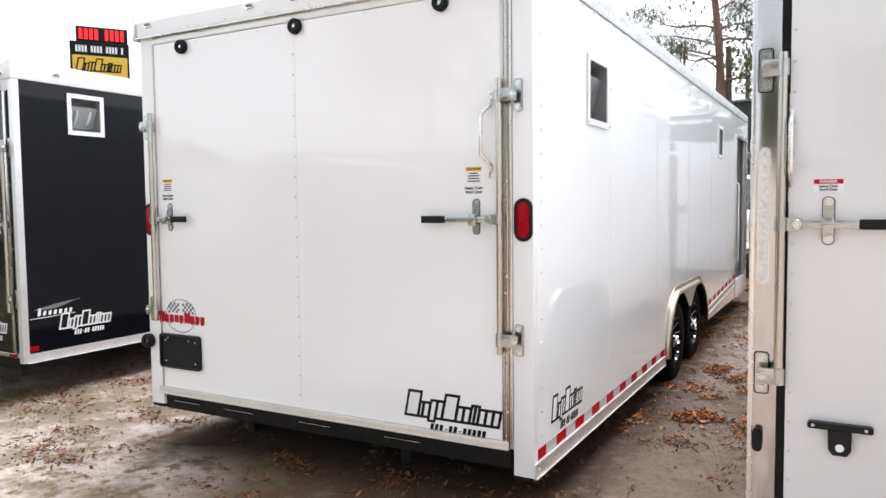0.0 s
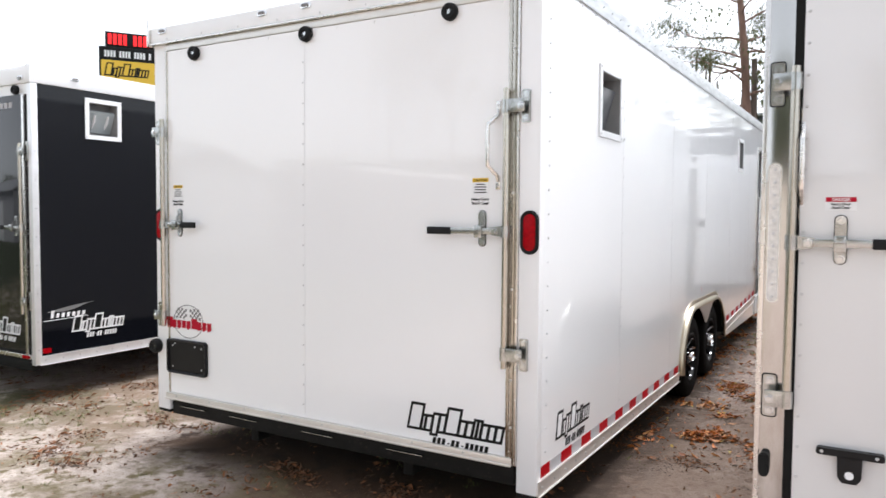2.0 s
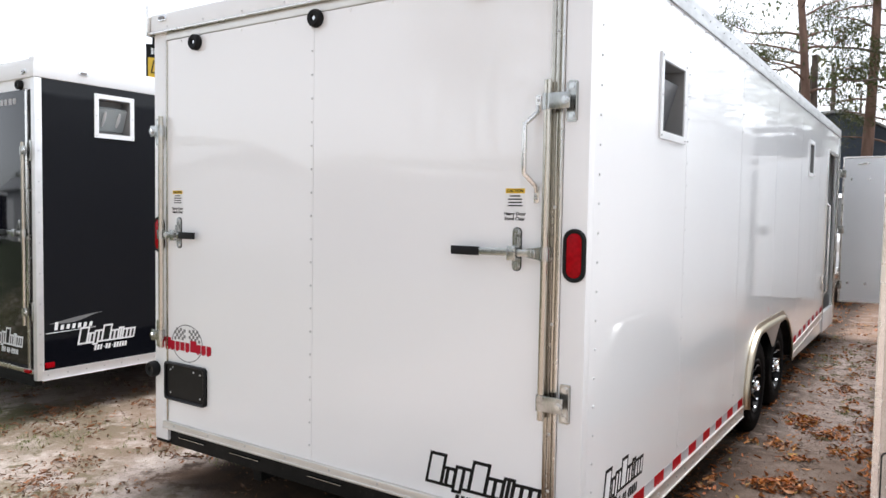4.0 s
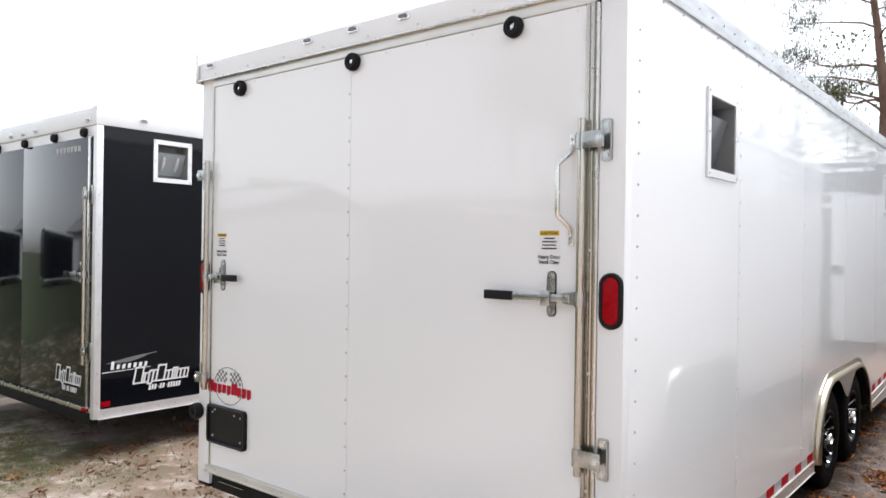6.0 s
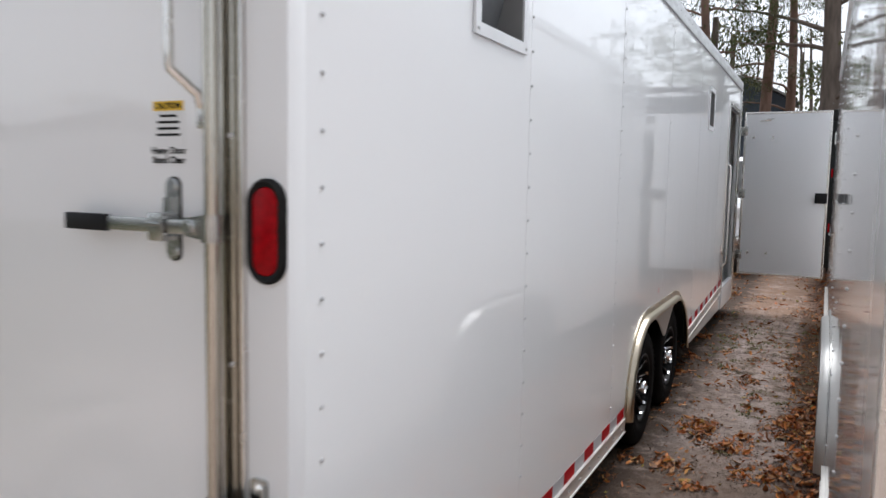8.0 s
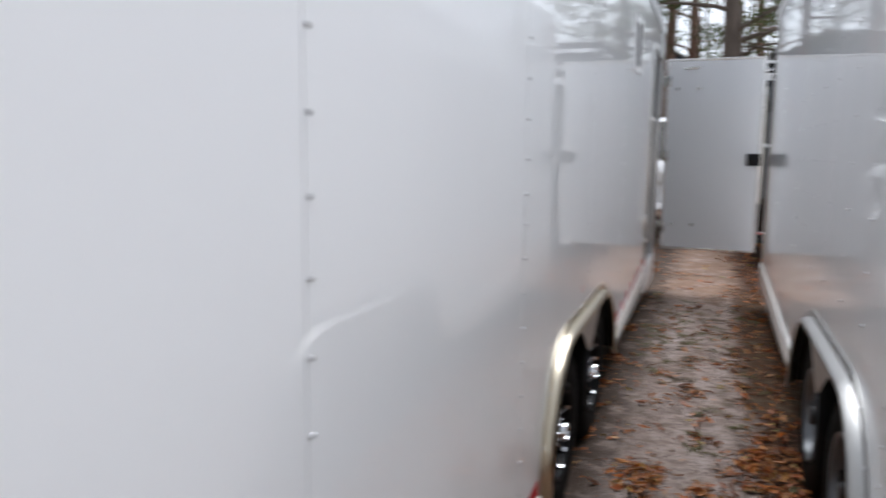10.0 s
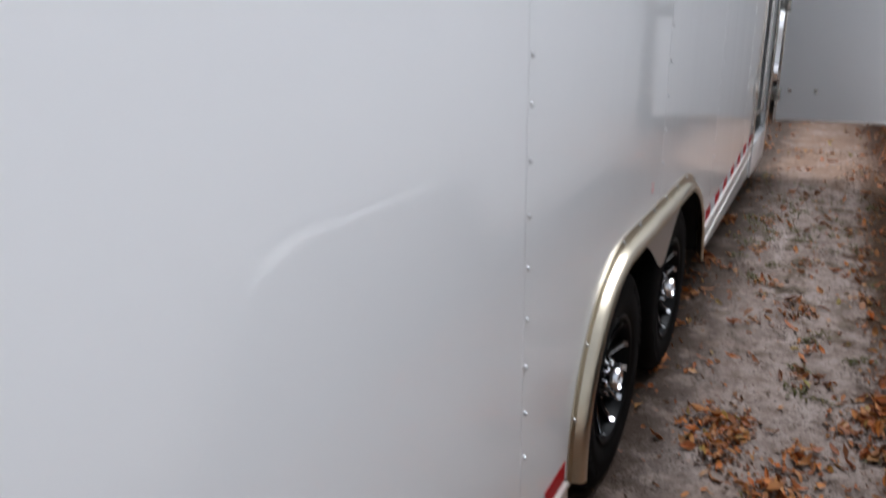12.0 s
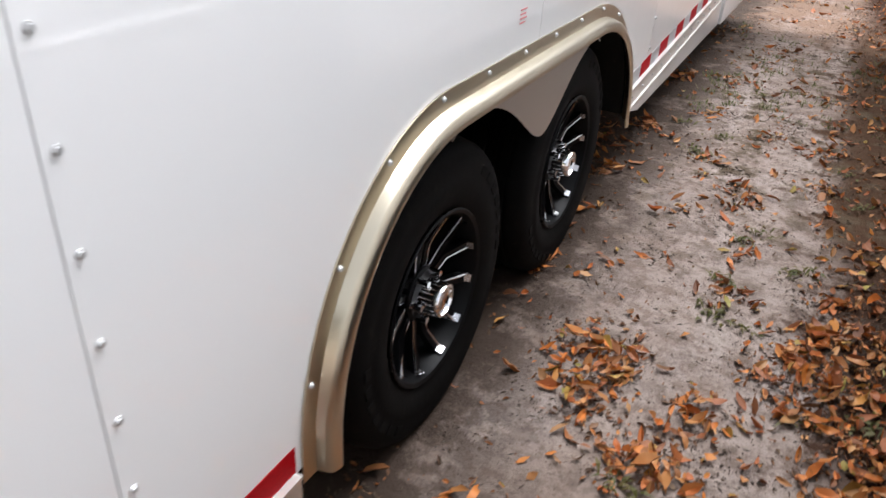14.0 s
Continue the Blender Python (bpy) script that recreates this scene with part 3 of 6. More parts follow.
def alloy_meshes():
    """Gloss black rim with six split spokes, their machined edges, lug nuts and a chrome hub cap, as (name, mesh, turns)."""
    rim = lathe(B(), [(0.196, 0.006), (0.201, 0.010), (0.198, 0.013), (0.190, 0.009), (0.184, -0.004), (0.176, -0.05), (0.172, -0.11), (0.02, -0.12)], 48)
    spoke, edges = B(), []
    for s in (-1, 1):
        edge = B()
        edges.append(edge)
        foot, mid, tip = (0.046, s * 0.014), (0.112, s * 0.022), (0.184, s * 0.052)
        w0, w1, w2 = 0.010, 0.0075, 0.011
        out = [(foot[0], foot[1] - w0), (mid[0], mid[1] - w1), (tip[0], tip[1] - w2), (tip[0], tip[1] + w2), (mid[0], mid[1] + w1), (foot[0], foot[1] + w0)]
        xf = (-0.040, -0.034, -0.004, -0.004, -0.034, -0.040)
        fr = [spoke.verts.new((x, p[1], p[0])) for x, p in zip(xf, out)]
        bk = [spoke.verts.new((x - 0.022, p[1], p[0])) for x, p in zip(xf, out)]
        spoke.faces.new(fr)
        spoke.faces.new(bk[::-1])
        for i in range(6):
            spoke.faces.new((fr[i], bk[i], bk[(i + 1) % 6], fr[(i + 1) % 6]))
        # machined line along the flank, and the bright facet across the tip
        flank = [(0.060, s * 0.024, -0.0385), (0.112, s * 0.0295, -0.0335), (0.150, s * 0.046, -0.0180), (0.182, s * 0.062, -0.0040)]
        tube(edge, [(x + 0.0008, b, r) for r, b, x in flank], [0.0018, 0.0028, 0.0034, 0.0030], 6)
        facet = [edge.verts.new(p) for p in ((-0.0310, s * 0.037, 0.1650), (0.0050, s * 0.040, 0.1750), (0.0050, s * 0.058, 0.1695), (-0.0310, s * 0.056, 0.1590))]
        edge.faces.new(facet if s < 0 else facet[::-1])
    for bm in (spoke, *edges):
        bmesh.ops.recalc_face_normals(bm, faces=bm.faces[:])
    hub = lathe(B(), [(0.001, -0.026), (0.055, -0.026), (0.062, -0.032), (0.062, -0.055)], 32)
    nut = rod(B(), (-0.028, 0.052, 0), (-0.002, 0.052, 0), 0.0095, 0.0075, 10)
    cap = lathe(B(), [(0.041, -0.026), (0.040, 0.018), (0.037, 0.026), (0.031, 0.027), (0.029, 0.021), (0.001, 0.019)], 32)
    six = [k * math.tau / 6 for k in range(6)]
    return [(mesh_of("rim", rim, RIM_BLACK), [0]), (mesh_of("spoke", spoke, RIM_BLACK), six), *[(mesh_of("machined_edge", e, MACHINED), six) for e in edges], (mesh_of("hub", hub, RIM_BLACK), [0]),
            (mesh_of("lug_nut", nut, CHROME), six), (mesh_of("hub_cap", cap, CHROME), [0])]


def steel_rim_meshes():
    rim = lathe(B(), [(0.196, 0.006), (0.203, 0.012), (0.199, 0.017), (0.188, 0.012), (0.182, -0.01), (0.172, -0.04), (0.150, -0.055), (0.120, -0.030), (0.085, -0.018), (0.062, -0.028), (0.060, -0.05)], 48)
    hole = rod(B(), (-0.047, 0.142, 0), (-0.042, 0.142, 0), 0.016, 0.016, 12)
    cap = lathe(B(), [(0.045, -0.05), (0.043, 0.0), (0.036, 0.012), (0.001, 0.014)], 24)
    return [(mesh_of("rim", rim, RIM_STEEL), [0]), (mesh_of("hand_hole", hole, UNDER), [k * math.tau / 8 for k in range(8)]), (mesh_of("hub_cap", cap, PLASTIC), [0])]


def wheel(T, meshes, x, y, sgn, z=0.337, spin=0.0):
    w = new("wheel")
    w.parent = T
    w.matrix_basis = pose(x, y, z, 0, 0, 0 if sgn > 0 else 180) @ Matrix.Rotation(spin, 4, "X")
    shared("tyre", TYRE_MESH, w, Matrix())
    for me, turns in meshes:
        for a in turns:
            shared(me.name.split(".")[0], me, w, Matrix.Rotation(a, 4, "X"))
    return w


def oval_light(T, x, z, lens, w=0.092, h=0.199, y=0.0):
    L = new("tail_light")
    L.parent = T
    inn = round_rect(w - 0.032, h - 0.032, w / 2 - 0.017, 10, x, z)
    bm = B()
    depth = [(round_rect(w, h, w / 2 - 0.001, 10, x, z), 0.0), (round_rect(w, h, w / 2 - 0.001, 10, x, z), -0.006), (round_rect(w - 0.012, h - 0.012, w / 2 - 0.007, 10, x, z), -0.013),
             (round_rect(w - 0.030, h - 0.030, w / 2 - 0.016, 10, x, z), -0.010), (inn, -0.004)]
    rings = [[bm.verts.new((a, y + d, b)) for a, b in pts] for pts, d in depth]
    for r0, r1 in zip(rings, rings[1:]):
        for i in range(len(r0)):
            j = (i + 1) % len(r0)
            bm.faces.new((r0[i], r0[j], r1[j], r1[i]))
    bmesh.ops.recalc_face_normals(bm, faces=bm.faces[:])
    part("grommet", bm, RUBBER, L, "black rubber grommet")
    bm = B()
    lens_w, lens_h = w - 0.030, h - 0.030
    rings = []
    for s, d in ((1.0, -0.004), (0.94, -0.009), (0.80, -0.011)):
        rings.append([bm.verts.new((a, y + d, b)) for a, b in round_rect(lens_w * s, lens_h * (1 - (1 - s) * 0.4), lens_w * s / 2 - 0.001, 10, x, z)])
    for r0, r1 in zip(rings, rings[1:]):
        for i in range(len(r0)):
            j = (i + 1) % len(r0)
            bm.faces.new((r0[i], r0[j], r1[j], r1[i]))
    bm.faces.new(rings[-1])
    bmesh.ops.recalc_face_normals(bm, faces=bm.faces[:])
    part("lens", bm, lens, L)
    return L


def bar_bracket(T, xb, xp, z, y=-0.038, gasket=False):
    """Keeper of a lock bar: post plate with two bolts, strap round the bar, centre bolt. xb bar, xp post plate."""
    k = new("bar_keeper")
    k.parent = T
    s = 1 if xp > xb else -1
    bm = B()
    slab(bm, round_rect(0.044, 0.150, 0.010, 5, xp, z), -0.003, -0.009, "y")
    if s > 0:
        box(bm, xp + 0.017, xp + 0.021, -0.022, -0.008, z - 0.066, z + 0.066, 0.0015)
    part("plate", bm, ZINC, k)
    if gasket:
        part("gasket", slab(B(), round_rect(0.053, 0.159, 0.013, 5, xp, z), -0.0065, -0.001, "y"), RUBBER, k, "black gasket under the plate")
    bm = B()
    box(bm, min(xb, xp) if s > 0 else xp - 0.01, xp + 0.01 if s > 0 else max(xb, xp), y - 0.016, y - 0.010, z - 0.030, z + 0.030, 0.002)
    rod(bm, (xb, y, z - 0.030), (xb, y, z + 0.030), 0.0205, seg=20)
    part("strap", bm, ZINC, k)
    screws(k, [(xp, -0.009, z - 0.053), (xp, -0.009, z + 0.053)], TO_REAR, BOLT, "bolt")
    bm = B()
    m = (xp - s * 0.006, y - 0.016, z)
    rod(bm, m, (m[0], m[1] - 0.004, m[2]), 0.016, 0.015, 14)
    rod(bm, (m[0], m[1] - 0.004, m[2]), (m[0], m[1] - 0.011, m[2]), 0.012, 0.0095, 6)
    part("bolt", bm, BOLT_METAL, k)
    return k


def lock_bar(T, xb, z0, z1, lever_z, to, grip0, hold_x, y=-0.038, face=-0.006):
    """Vertical lock bar with its lever, vinyl grip and the hasp that holds the lever on the door."""
    b = new("lock_bar")
    b.parent = T
    bm = B()
    rod(bm, (xb, y, z0), (xb, y, z1), 0.0145, seg=20)
    part("bar", bm, BAR, b, "brownish streaked chrome vertical bar")
    s = 1 if to > xb else -1
    bm = B()
    rod(bm, (xb, y, lever_z - 0.026), (xb, y, lever_z + 0.026), 0.021, seg=20)
    slab(bm, [(xb, lever_z - 0.026), (xb + s * 0.07, lever_z - 0.017), (xb + s * 0.075, lever_z + 0.017), (xb, lever_z + 0.026)], y - 0.004, y + 0.004, "y")
    bm2 = B()
    box(bm2, min(xb + s * 0.035, grip0), max(xb + s * 0.035, grip0), y - 0.010, y - 0.003, lever_z - 0.014, lever_z + 0.014, 0.002)
    part("lever", bm2, ZINC, b, "zinc-plated flat lever")
    part("lever_foot", bm, ZINC, b)
    bm = B()
    box(bm, min(grip0, to), max(grip0, to), y - 0.013, y, lever_z - 0.0175, lever_z + 0.0175, 0.003)
    part("grip", bm, GRIP, b, "black vinyl grip")
    bm = B()
    slab(bm, round_rect(0.036, 0.165, 0.017, 6, hold_x, lever_z + 0.012), face, face - 0.006, "y")
    box(bm, hold_x - 0.014, hold_x + 0.014, y - 0.018, face - 0.006, lever_z - 0.030, lever_z - 0.020, 0.002)
    box(bm, hold_x - 0.019, hold_x + 0.019, y - 0.0195, y - 0.0135, lever_z - 0.030, lever_z + 0.026, 0.003)
    box(bm, hold_x - 0.017, hold_x + 0.017, y - 0.018, face - 0.006, lever_z + 0.019, lever_z + 0.026, 0.002)
    rod(bm, (hold_x - 0.017, y - 0.021, lever_z + 0.004), (hold_x + 0.017, y - 0.021, lever_z + 0.004), 0.004, seg=10)
    slab(bm, [(hold_x - 0.012, lever_z + 0.018), (hold_x + 0.012, lever_z + 0.018), (hold_x + 0.010, lever_z + 0.055), (hold_x - 0.010, lever_z + 0.055)], face - 0.006, face - 0.020, "y")
    part("hasp", bm, ZINC, b, "zinc-plated lever hasp")
    # Dark rim added behind the hasp plate in place of shadow round its edge.
    part("hasp_dark_rim", slab(B(), round_rect(0.041, 0.170, 0.019, 6, hold_x, lever_z + 0.012), face + 0.0012, face - 0.0022, "y"), RUBBER, b)
    screws(b, [(hold_x, face - 0.006, lever_z + 0.078), (hold_x, face - 0.006, lever_z - 0.053), (xb + s * 0.052, y - 0.010, lever_z)], TO_REAR, BOLT, "bolt")
    return b


def grab_handle(T, x0, x1, z0, z1, mat=ALU, r=0.0085):
    g = new("grab_handle")
    g.parent = T
    bm = B()
    tube(bm, [(x0, -0.010, z0 + 0.03), (x0, -0.018, z0 + 0.055), (x1, -0.060, z0 + 0.10), (x1, -0.062, z0 + 0.13), (x1, -0.062, z1 - 0.13), (x1, -0.060, z1 - 0.10), (x0, -0.018, z1 - 0.055), (x0, -0.010, z1 - 0.03)], r, 10)
    for z in (z0 + 0.022, z1 - 0.022):
        box(bm, x0 - 0.011, x0 + 0.011, -0.012, -0.0005, z - 0.032, z + 0.032, 0.003)
    part("rail", bm, mat, g, "bent aluminium grab rail")
    screws(g, [(x0, -0.012, z) for z in (z0 + 0.008, z0 + 0.040, z1 - 0.040, z1 - 0.008)], TO_REAR)
    return g


def word_shapes(T, name, x, z, w, h, facing, big=(0, 5), n=13, ink=INK, fill=VINYL, slant=0.20, tail=True, label=""):
    """A dealer decal as plain slanted blocks with a thick outline, and a row of small print bars below. facing(u, v, d) places a point."""
    D = new(name)
    D.parent = T
    k = h / 0.118
    weights = [1.9 if i in big else (0.55 if i in (1, 8, 9) else 0.95) for i in range(n)]
    u = 0.0

    def quad(bm, a, b, lo, hi, d):
        sl = slant * (lo - z), slant * (hi - z)
        f = [bm.verts.new(facing(p, q, d)) for p, q in ((x + a + sl[0], lo), (x + b + sl[0], lo), (x + b + sl[1], hi), (x + a + sl[1], hi))]
        return bm.faces.new(f)

    for i in range(n):
        cw = weights[i] * w / sum(weights)
        hh = h if i in big else h * (0.70 if i in (3, 4, 8, 9) else 0.58)
        lo = z - (0.016 * k if i == 3 else 0.0)
        grow, gap = 0.0085 * k, 0.0032 * k
        part("outline_block", (lambda bm: (quad(bm, u - grow + gap, u + cw + grow - gap, lo - grow, z + hh + grow, 0.0010 + 0.0001 * (i % 2)), bm)[1])(B()), ink, D)
        bm = B()
        quad(bm, u + gap * 2.6, u + cw - gap * 2.6, lo + gap * 1.6, z + hh - gap * 1.6, 0.0020)
        part("fill_block", bm, fill, D)
        u += cw
    if tail:
        for i in range(12):
            if i in (3, 6):
                a, wd, lo, hi = w * (0.30 + 0.050 * i) + 0.006, w * 0.022, -0.052 * k, -0.045 * k
            else:
                a, wd, lo, hi = w * (0.30 + 0.050 * i), w * 0.036, -0.068 * k, -0.028 * k
            bm = B()
            quad(bm, a, a + wd, z + lo, z + hi, 0.0015)
            part("print_bar", bm, ink, D)
    return tagged(D, label) if label else D


def caution_label(T, x, z, w=0.088, h=0.130, head=YELLOW_INK, word="CAUTION", word_mat=INK, y=-0.006, bars=True):
    D = new("safety_label")
    D.parent = T
    part("sheet", box(B(), x - w / 2, x + w / 2, y - 0.0010, y, z - h / 2, z + h / 2), VINYL, D)
    hh = 0.020 if bars else 0.017
    part("heading", box(B(), x - w / 2 + 0.002, x + w / 2 - 0.002, y - 0.0016, y - 0.0010, z + h / 2 - hh, z + h / 2 - 0.001), head, D)
    lettering("heading_word", word, hh * 0.8, word_mat, D, rear_pose(x, y - 0.0022, z + h / 2 - hh / 2 - 0.001))
    if bars:
        for i, f in enumerate((0.52, 0.7, 0.66, 0.74)):
            zz = z + h / 2 - 0.030 - 0.0125 * i
            part("print_bar", box(B(), x - w * f / 2, x + w * f / 2, y - 0.0016, y - 0.0010, zz - 0.0027, zz + 0.0024), INK, D)
        lettering("words", "Heavy Door\nStand Clear", 0.0190, INK, D, rear_pose(x, y - 0.0018, z - h / 2 + 0.021))
    else:
        lettering("words", "Heavy Door\nStand Clear", 0.0118, INK, D, rear_pose(x, y - 0.0018, z - 0.008))
    return D


def rubber_bumper(T, x, z, r=0.042, y=-0.006, deep=0.035):
    b = new("rubber_bumper")
    b.parent = T
    bm = B()
    prof = [(r * 0.92, 0.0), (r, -0.006), (r * 0.96, -deep * 0.75), (r * 0.80, -deep), (r * 0.40, -deep * 0.96), (r * 0.30, -deep * 0.6), (0.001, -deep * 0.6)]
    rings = [[bm.verts.new((x + a * math.cos(k * math.tau / 24), y + d, z + a * math.sin(k * math.tau / 24))) for k in range(24)] for a, d in prof]
    for p, q in zip(rings, rings[1:]):
        for k in range(24):
            bm.faces.new((p[k], q[k], q[(k + 1) % 24], p[(k + 1) % 24]))
    bmesh.ops.recalc_face_normals(bm, faces=bm.faces[:])
    part("body", bm, RUBBER, b)
    screws(b, [(x, y - deep * 0.6, z)], TO_REAR, BOLT, "bolt")
    return b


def marker_light(T, m):
    """Small oval roof marker in a chrome bezel; m maps local z to the outward way."""
    k = new("marker_light")
    k.parent = T
    k.matrix_basis = m
    bm = B()
    rings = []
    for w, h, d in ((0.072, 0.034, 0.0), (0.070, 0.032, 0.008), (0.054, 0.022, 0.010)):
        rings.append([bm.verts.new((a, b, d)) for a, b in round_rect(w, h, h / 2 - 0.001, 6)])
    for p, q in zip(rings, rings[1:]):
        for i in range(len(p)):
            bm.faces.new((p[i], p[(i + 1) % len(p)], q[(i + 1) % len(p)], q[i]))
    bm.faces.new(rings[-1])
    part("bezel", bm, CHROME, k)
    bm = B()
    slab(bm, round_rect(0.046, 0.016, 0.0075, 6), 0.010, 0.016, "y")
    for v in bm.verts:
        v.co = Vector((v.co.x, v.co.z, v.co.y))
    part("lens", bm, AMBER, k)
    return k


def recessed_flood(T, xs, sgn, y0, y1, z0, z1, frame_mat, lamps=False):
    """Flood lamp box set into the side wall: flange, recess and a tilted lamp unit."""
    r = new("recessed_flood_lamp")
    r.parent = T
    b = 0.034
    bm = holed(B(), y0, y1, z0, z1, (y0 + b, y1 - b, z0 + b, z1 - b), xs + sgn * 0.010, xs + sgn * 0.001)
    part("flange", bm, frame_mat, r)
    d = xs - sgn * 0.10
    bm = B()
    e = 0.0015
    for q in (((y0 + b + e, y0 + b + e + .003), (z0 + b + e, z1 - b - e)), ((y1 - b - e - .003, y1 - b - e), (z0 + b + e, z1 - b - e)), ((y0 + b + e + .003, y1 - b - e - .003), (z0 + b + e, z0 + b + e + .003)), ((y0 + b + e + .003, y1 - b - e - .003), (z1 - b - e - .003, z1 - b - e))):
        box(bm, min(xs + sgn * .004, d), max(xs + sgn * .004, d), *q[0], *q[1])
    part("recess", bm, DARK_IN, r)
    part("recess_back", box(B(), d - 0.002, d + 0.002, y0 + b, y1 - b, z0 + b, z1 - b), DARK_IN, r)
    zt, zb = z1 - b - 0.07, z0 + b + 0.03
    bm = B()
    xa, xc = xs - sgn * 0.088, xs - sgn * 0.022
    v = [bm.verts.new(p) for p in ((xc, y0 + b + .006, zt), (xc, y1 - b - .006, zt), (xa, y1 - b - .006, zb), (xa, y0 + b + .006, zb),
                                   (xc - sgn * .02, y0 + b + .006, zt + .014), (xc - sgn * .02, y1 - b - .006, zt + .014), (xa - sgn * .01, y1 - b - .006, zb), (xa - sgn * .01, y0 + b + .006, zb))]
    for f in ((0, 1, 2, 3), (7, 6, 5, 4), (0, 4, 5, 1), (1, 5, 6, 2), (2, 6, 7, 3), (3, 7, 4, 0)):
        bm.faces.new([v[i] for i in f])
    bmesh.ops.recalc_face_normals(bm, faces=bm.faces[:])
    part("lamp_unit", bm, LAMP_GLASS if lamps else SMOKE, r, "tilted grey glass lamp" if lamps else "tilted smoked glass lamp")
    if lamps:
        for yy in (y0 + (y1 - y0) * 0.32, y0 + (y1 - y0) * 0.68):
            low, high = Vector((xa + sgn * 0.012, yy, zb + 0.035)), Vector((xc + sgn * 0.004, yy, zt - 0.025))
            part("lamp_tube", tube(B(), [low, low.lerp(high, 0.5) + Vector((sgn * 0.008, 0, 0)), high], [0.008, 0.014, 0.008], 10), ALU_SOFT, r, "slim vertical lamp tube")
    screws(r, [(xs + sgn * 0.010, y, z) for y in (y0 + 0.015, y1 - 0.015) for z in (z0 + 0.015, (z0 + z1) / 2, z1 - 0.015)], TO_SIDE[sgn])
    return r


def rail_and_tape(T, xs, sgn, spans, tape=True, mat=RAIL):
    """Bottom rail with its screws and reflective tape; each span is (y0, y1, z0, z1) along the rail's lower edge."""
    k = 0
    for a, b, za, zb in spans:
        def low(y):
            return za + (zb - za) * (y - a) / (b - a)

        def strip(bm, y0, y1, h0, h1, x0, x1):
            return slab(bm, [(y0, low(y0) + h0), (y1, low(y1) + h0), (y1, low(y1) + h1), (y0, low(y0) + h1)], xs + sgn * x0, xs + sgn * x1)
        bm = strip(B(), a, b, 0.0, 0.068, -0.02, 0.010)
        strip(bm, a, b, -0.004, 0.0, -0.02, 0.016)
        strip(bm, a, b, 0.062, 0.070, 0.010, 0.014)
        part("bottom_rail", bm, mat, T, "bright aluminium bottom rail")
        screws(T, [(xs + sgn * 0.010, a + 0.04 + 0.145 * i, low(a + 0.04 + 0.145 * i) + 0.034) for i in range(int((b - a - 0.05) / 0.145) + 1)], TO_SIDE[sgn])
        if tape:
            y = a + 0.004
            while y < b - 0.01:
                red = k % 2 == 0
                y2 = min(y + (0.146 if red else 0.1417), b)
                part("tape", strip(B(), y, y2, 0.072, 0.126, 0.0, 0.0012), TAPE_RED if red else TAPE_SILVER, T, "red reflective tape" if red else "silver reflective tape")
                y, k = y2, k + 1


def chassis(T, y1, zf):
    """Black frame below the floor: two rails, cross members, axles."""
    c = new("chassis")
    c.parent = T
    for x in (-0.75, -W + 0.75):
        part("beam", box(B(), x - 0.03, x + 0.03, 0.08, y1, zf - 0.15, zf, 0.004), UNDER, c)
    y = 0.35
    me = mesh_of("cross_member", box(B(), -W + 0.42, -0.42, -0.02, 0.02, zf - 0.08, zf - 0.002), UNDER)
    while y < y1:
        shared("cross_member", me, c, pose(0, y, 0))
        y += 0.41
    return c


# ---- the large white trailer ----
def shell(T, length, roof_z, floor_z, mat, left_plain=True, doorway=None, right_plain=False, trim=ALU):
    """Roof, floor, front and plain far walls."""
    part("floor", box(B(), -W + 0.035, -0.38, 0.06, length - 0.02, floor_z, floor_z + 0.05), UNDER, T)
    part("roof", box(B(), -W + 0.004, -0.004, 0.061, length, roof_z - 0.075, roof_z - 0.03, 0.006), WHITE_POST, T)
    part("front_wall", box(B(), -W + 0.004, -0.004, length - 0.05, length, floor_z, roof_z - 0.076), mat, T)
    if left_plain:
        part("far_wall", box(B(), -W, -W + 0.03, 0.04, length - 0.051, 0.28, roof_z - 0.076), mat, T)
    if right_plain:
        part("near_wall", box(B(), -0.03, 0, 0.04, length - 0.051, 0.28, roof_z - 0.076), mat, T)


def roof_trim(T, xs, sgn, y0, y1, z0, z1, mat):
    """Rounded aluminium cove along the roof edge with its row of screws."""
    pts = [(0.0, z0), (0.012, z0), (0.013, z0 + 0.010), (0.008, z0 + 0.012), (0.009, z1 - 0.025), (0.004, z1 - 0.008), (-0.012, z1), (-0.05, z1 + 0.006), (-0.05, z1 - 0.004), (0.0, z1 - 0.02)]
    slab_b = B()
    a = [slab_b.verts.new((xs + sgn * p, y0, z)) for p, z in pts]
    b = [slab_b.verts.new((xs + sgn * p, y1, z)) for p, z in pts]
    for i in range(len(pts)):
        j = (i + 1) % len(pts)
        slab_b.faces.new((a[i], a[j], b[j], b[i]))
    slab_b.faces.new(a[::-1])
    slab_b.faces.new(b)
    bmesh.ops.recalc_face_normals(slab_b, faces=slab_b.faces[:])
    part("roof_trim", slab_b, mat, T, "bright aluminium roof trim")
    n = int((y1 - y0) / 0.15)
    screw_row(T, [(xs + sgn * 0.009, y0 + 0.06 + 0.15 * i, (z0 + z1) / 2) for i in range(n)], TO_SIDE[sgn])


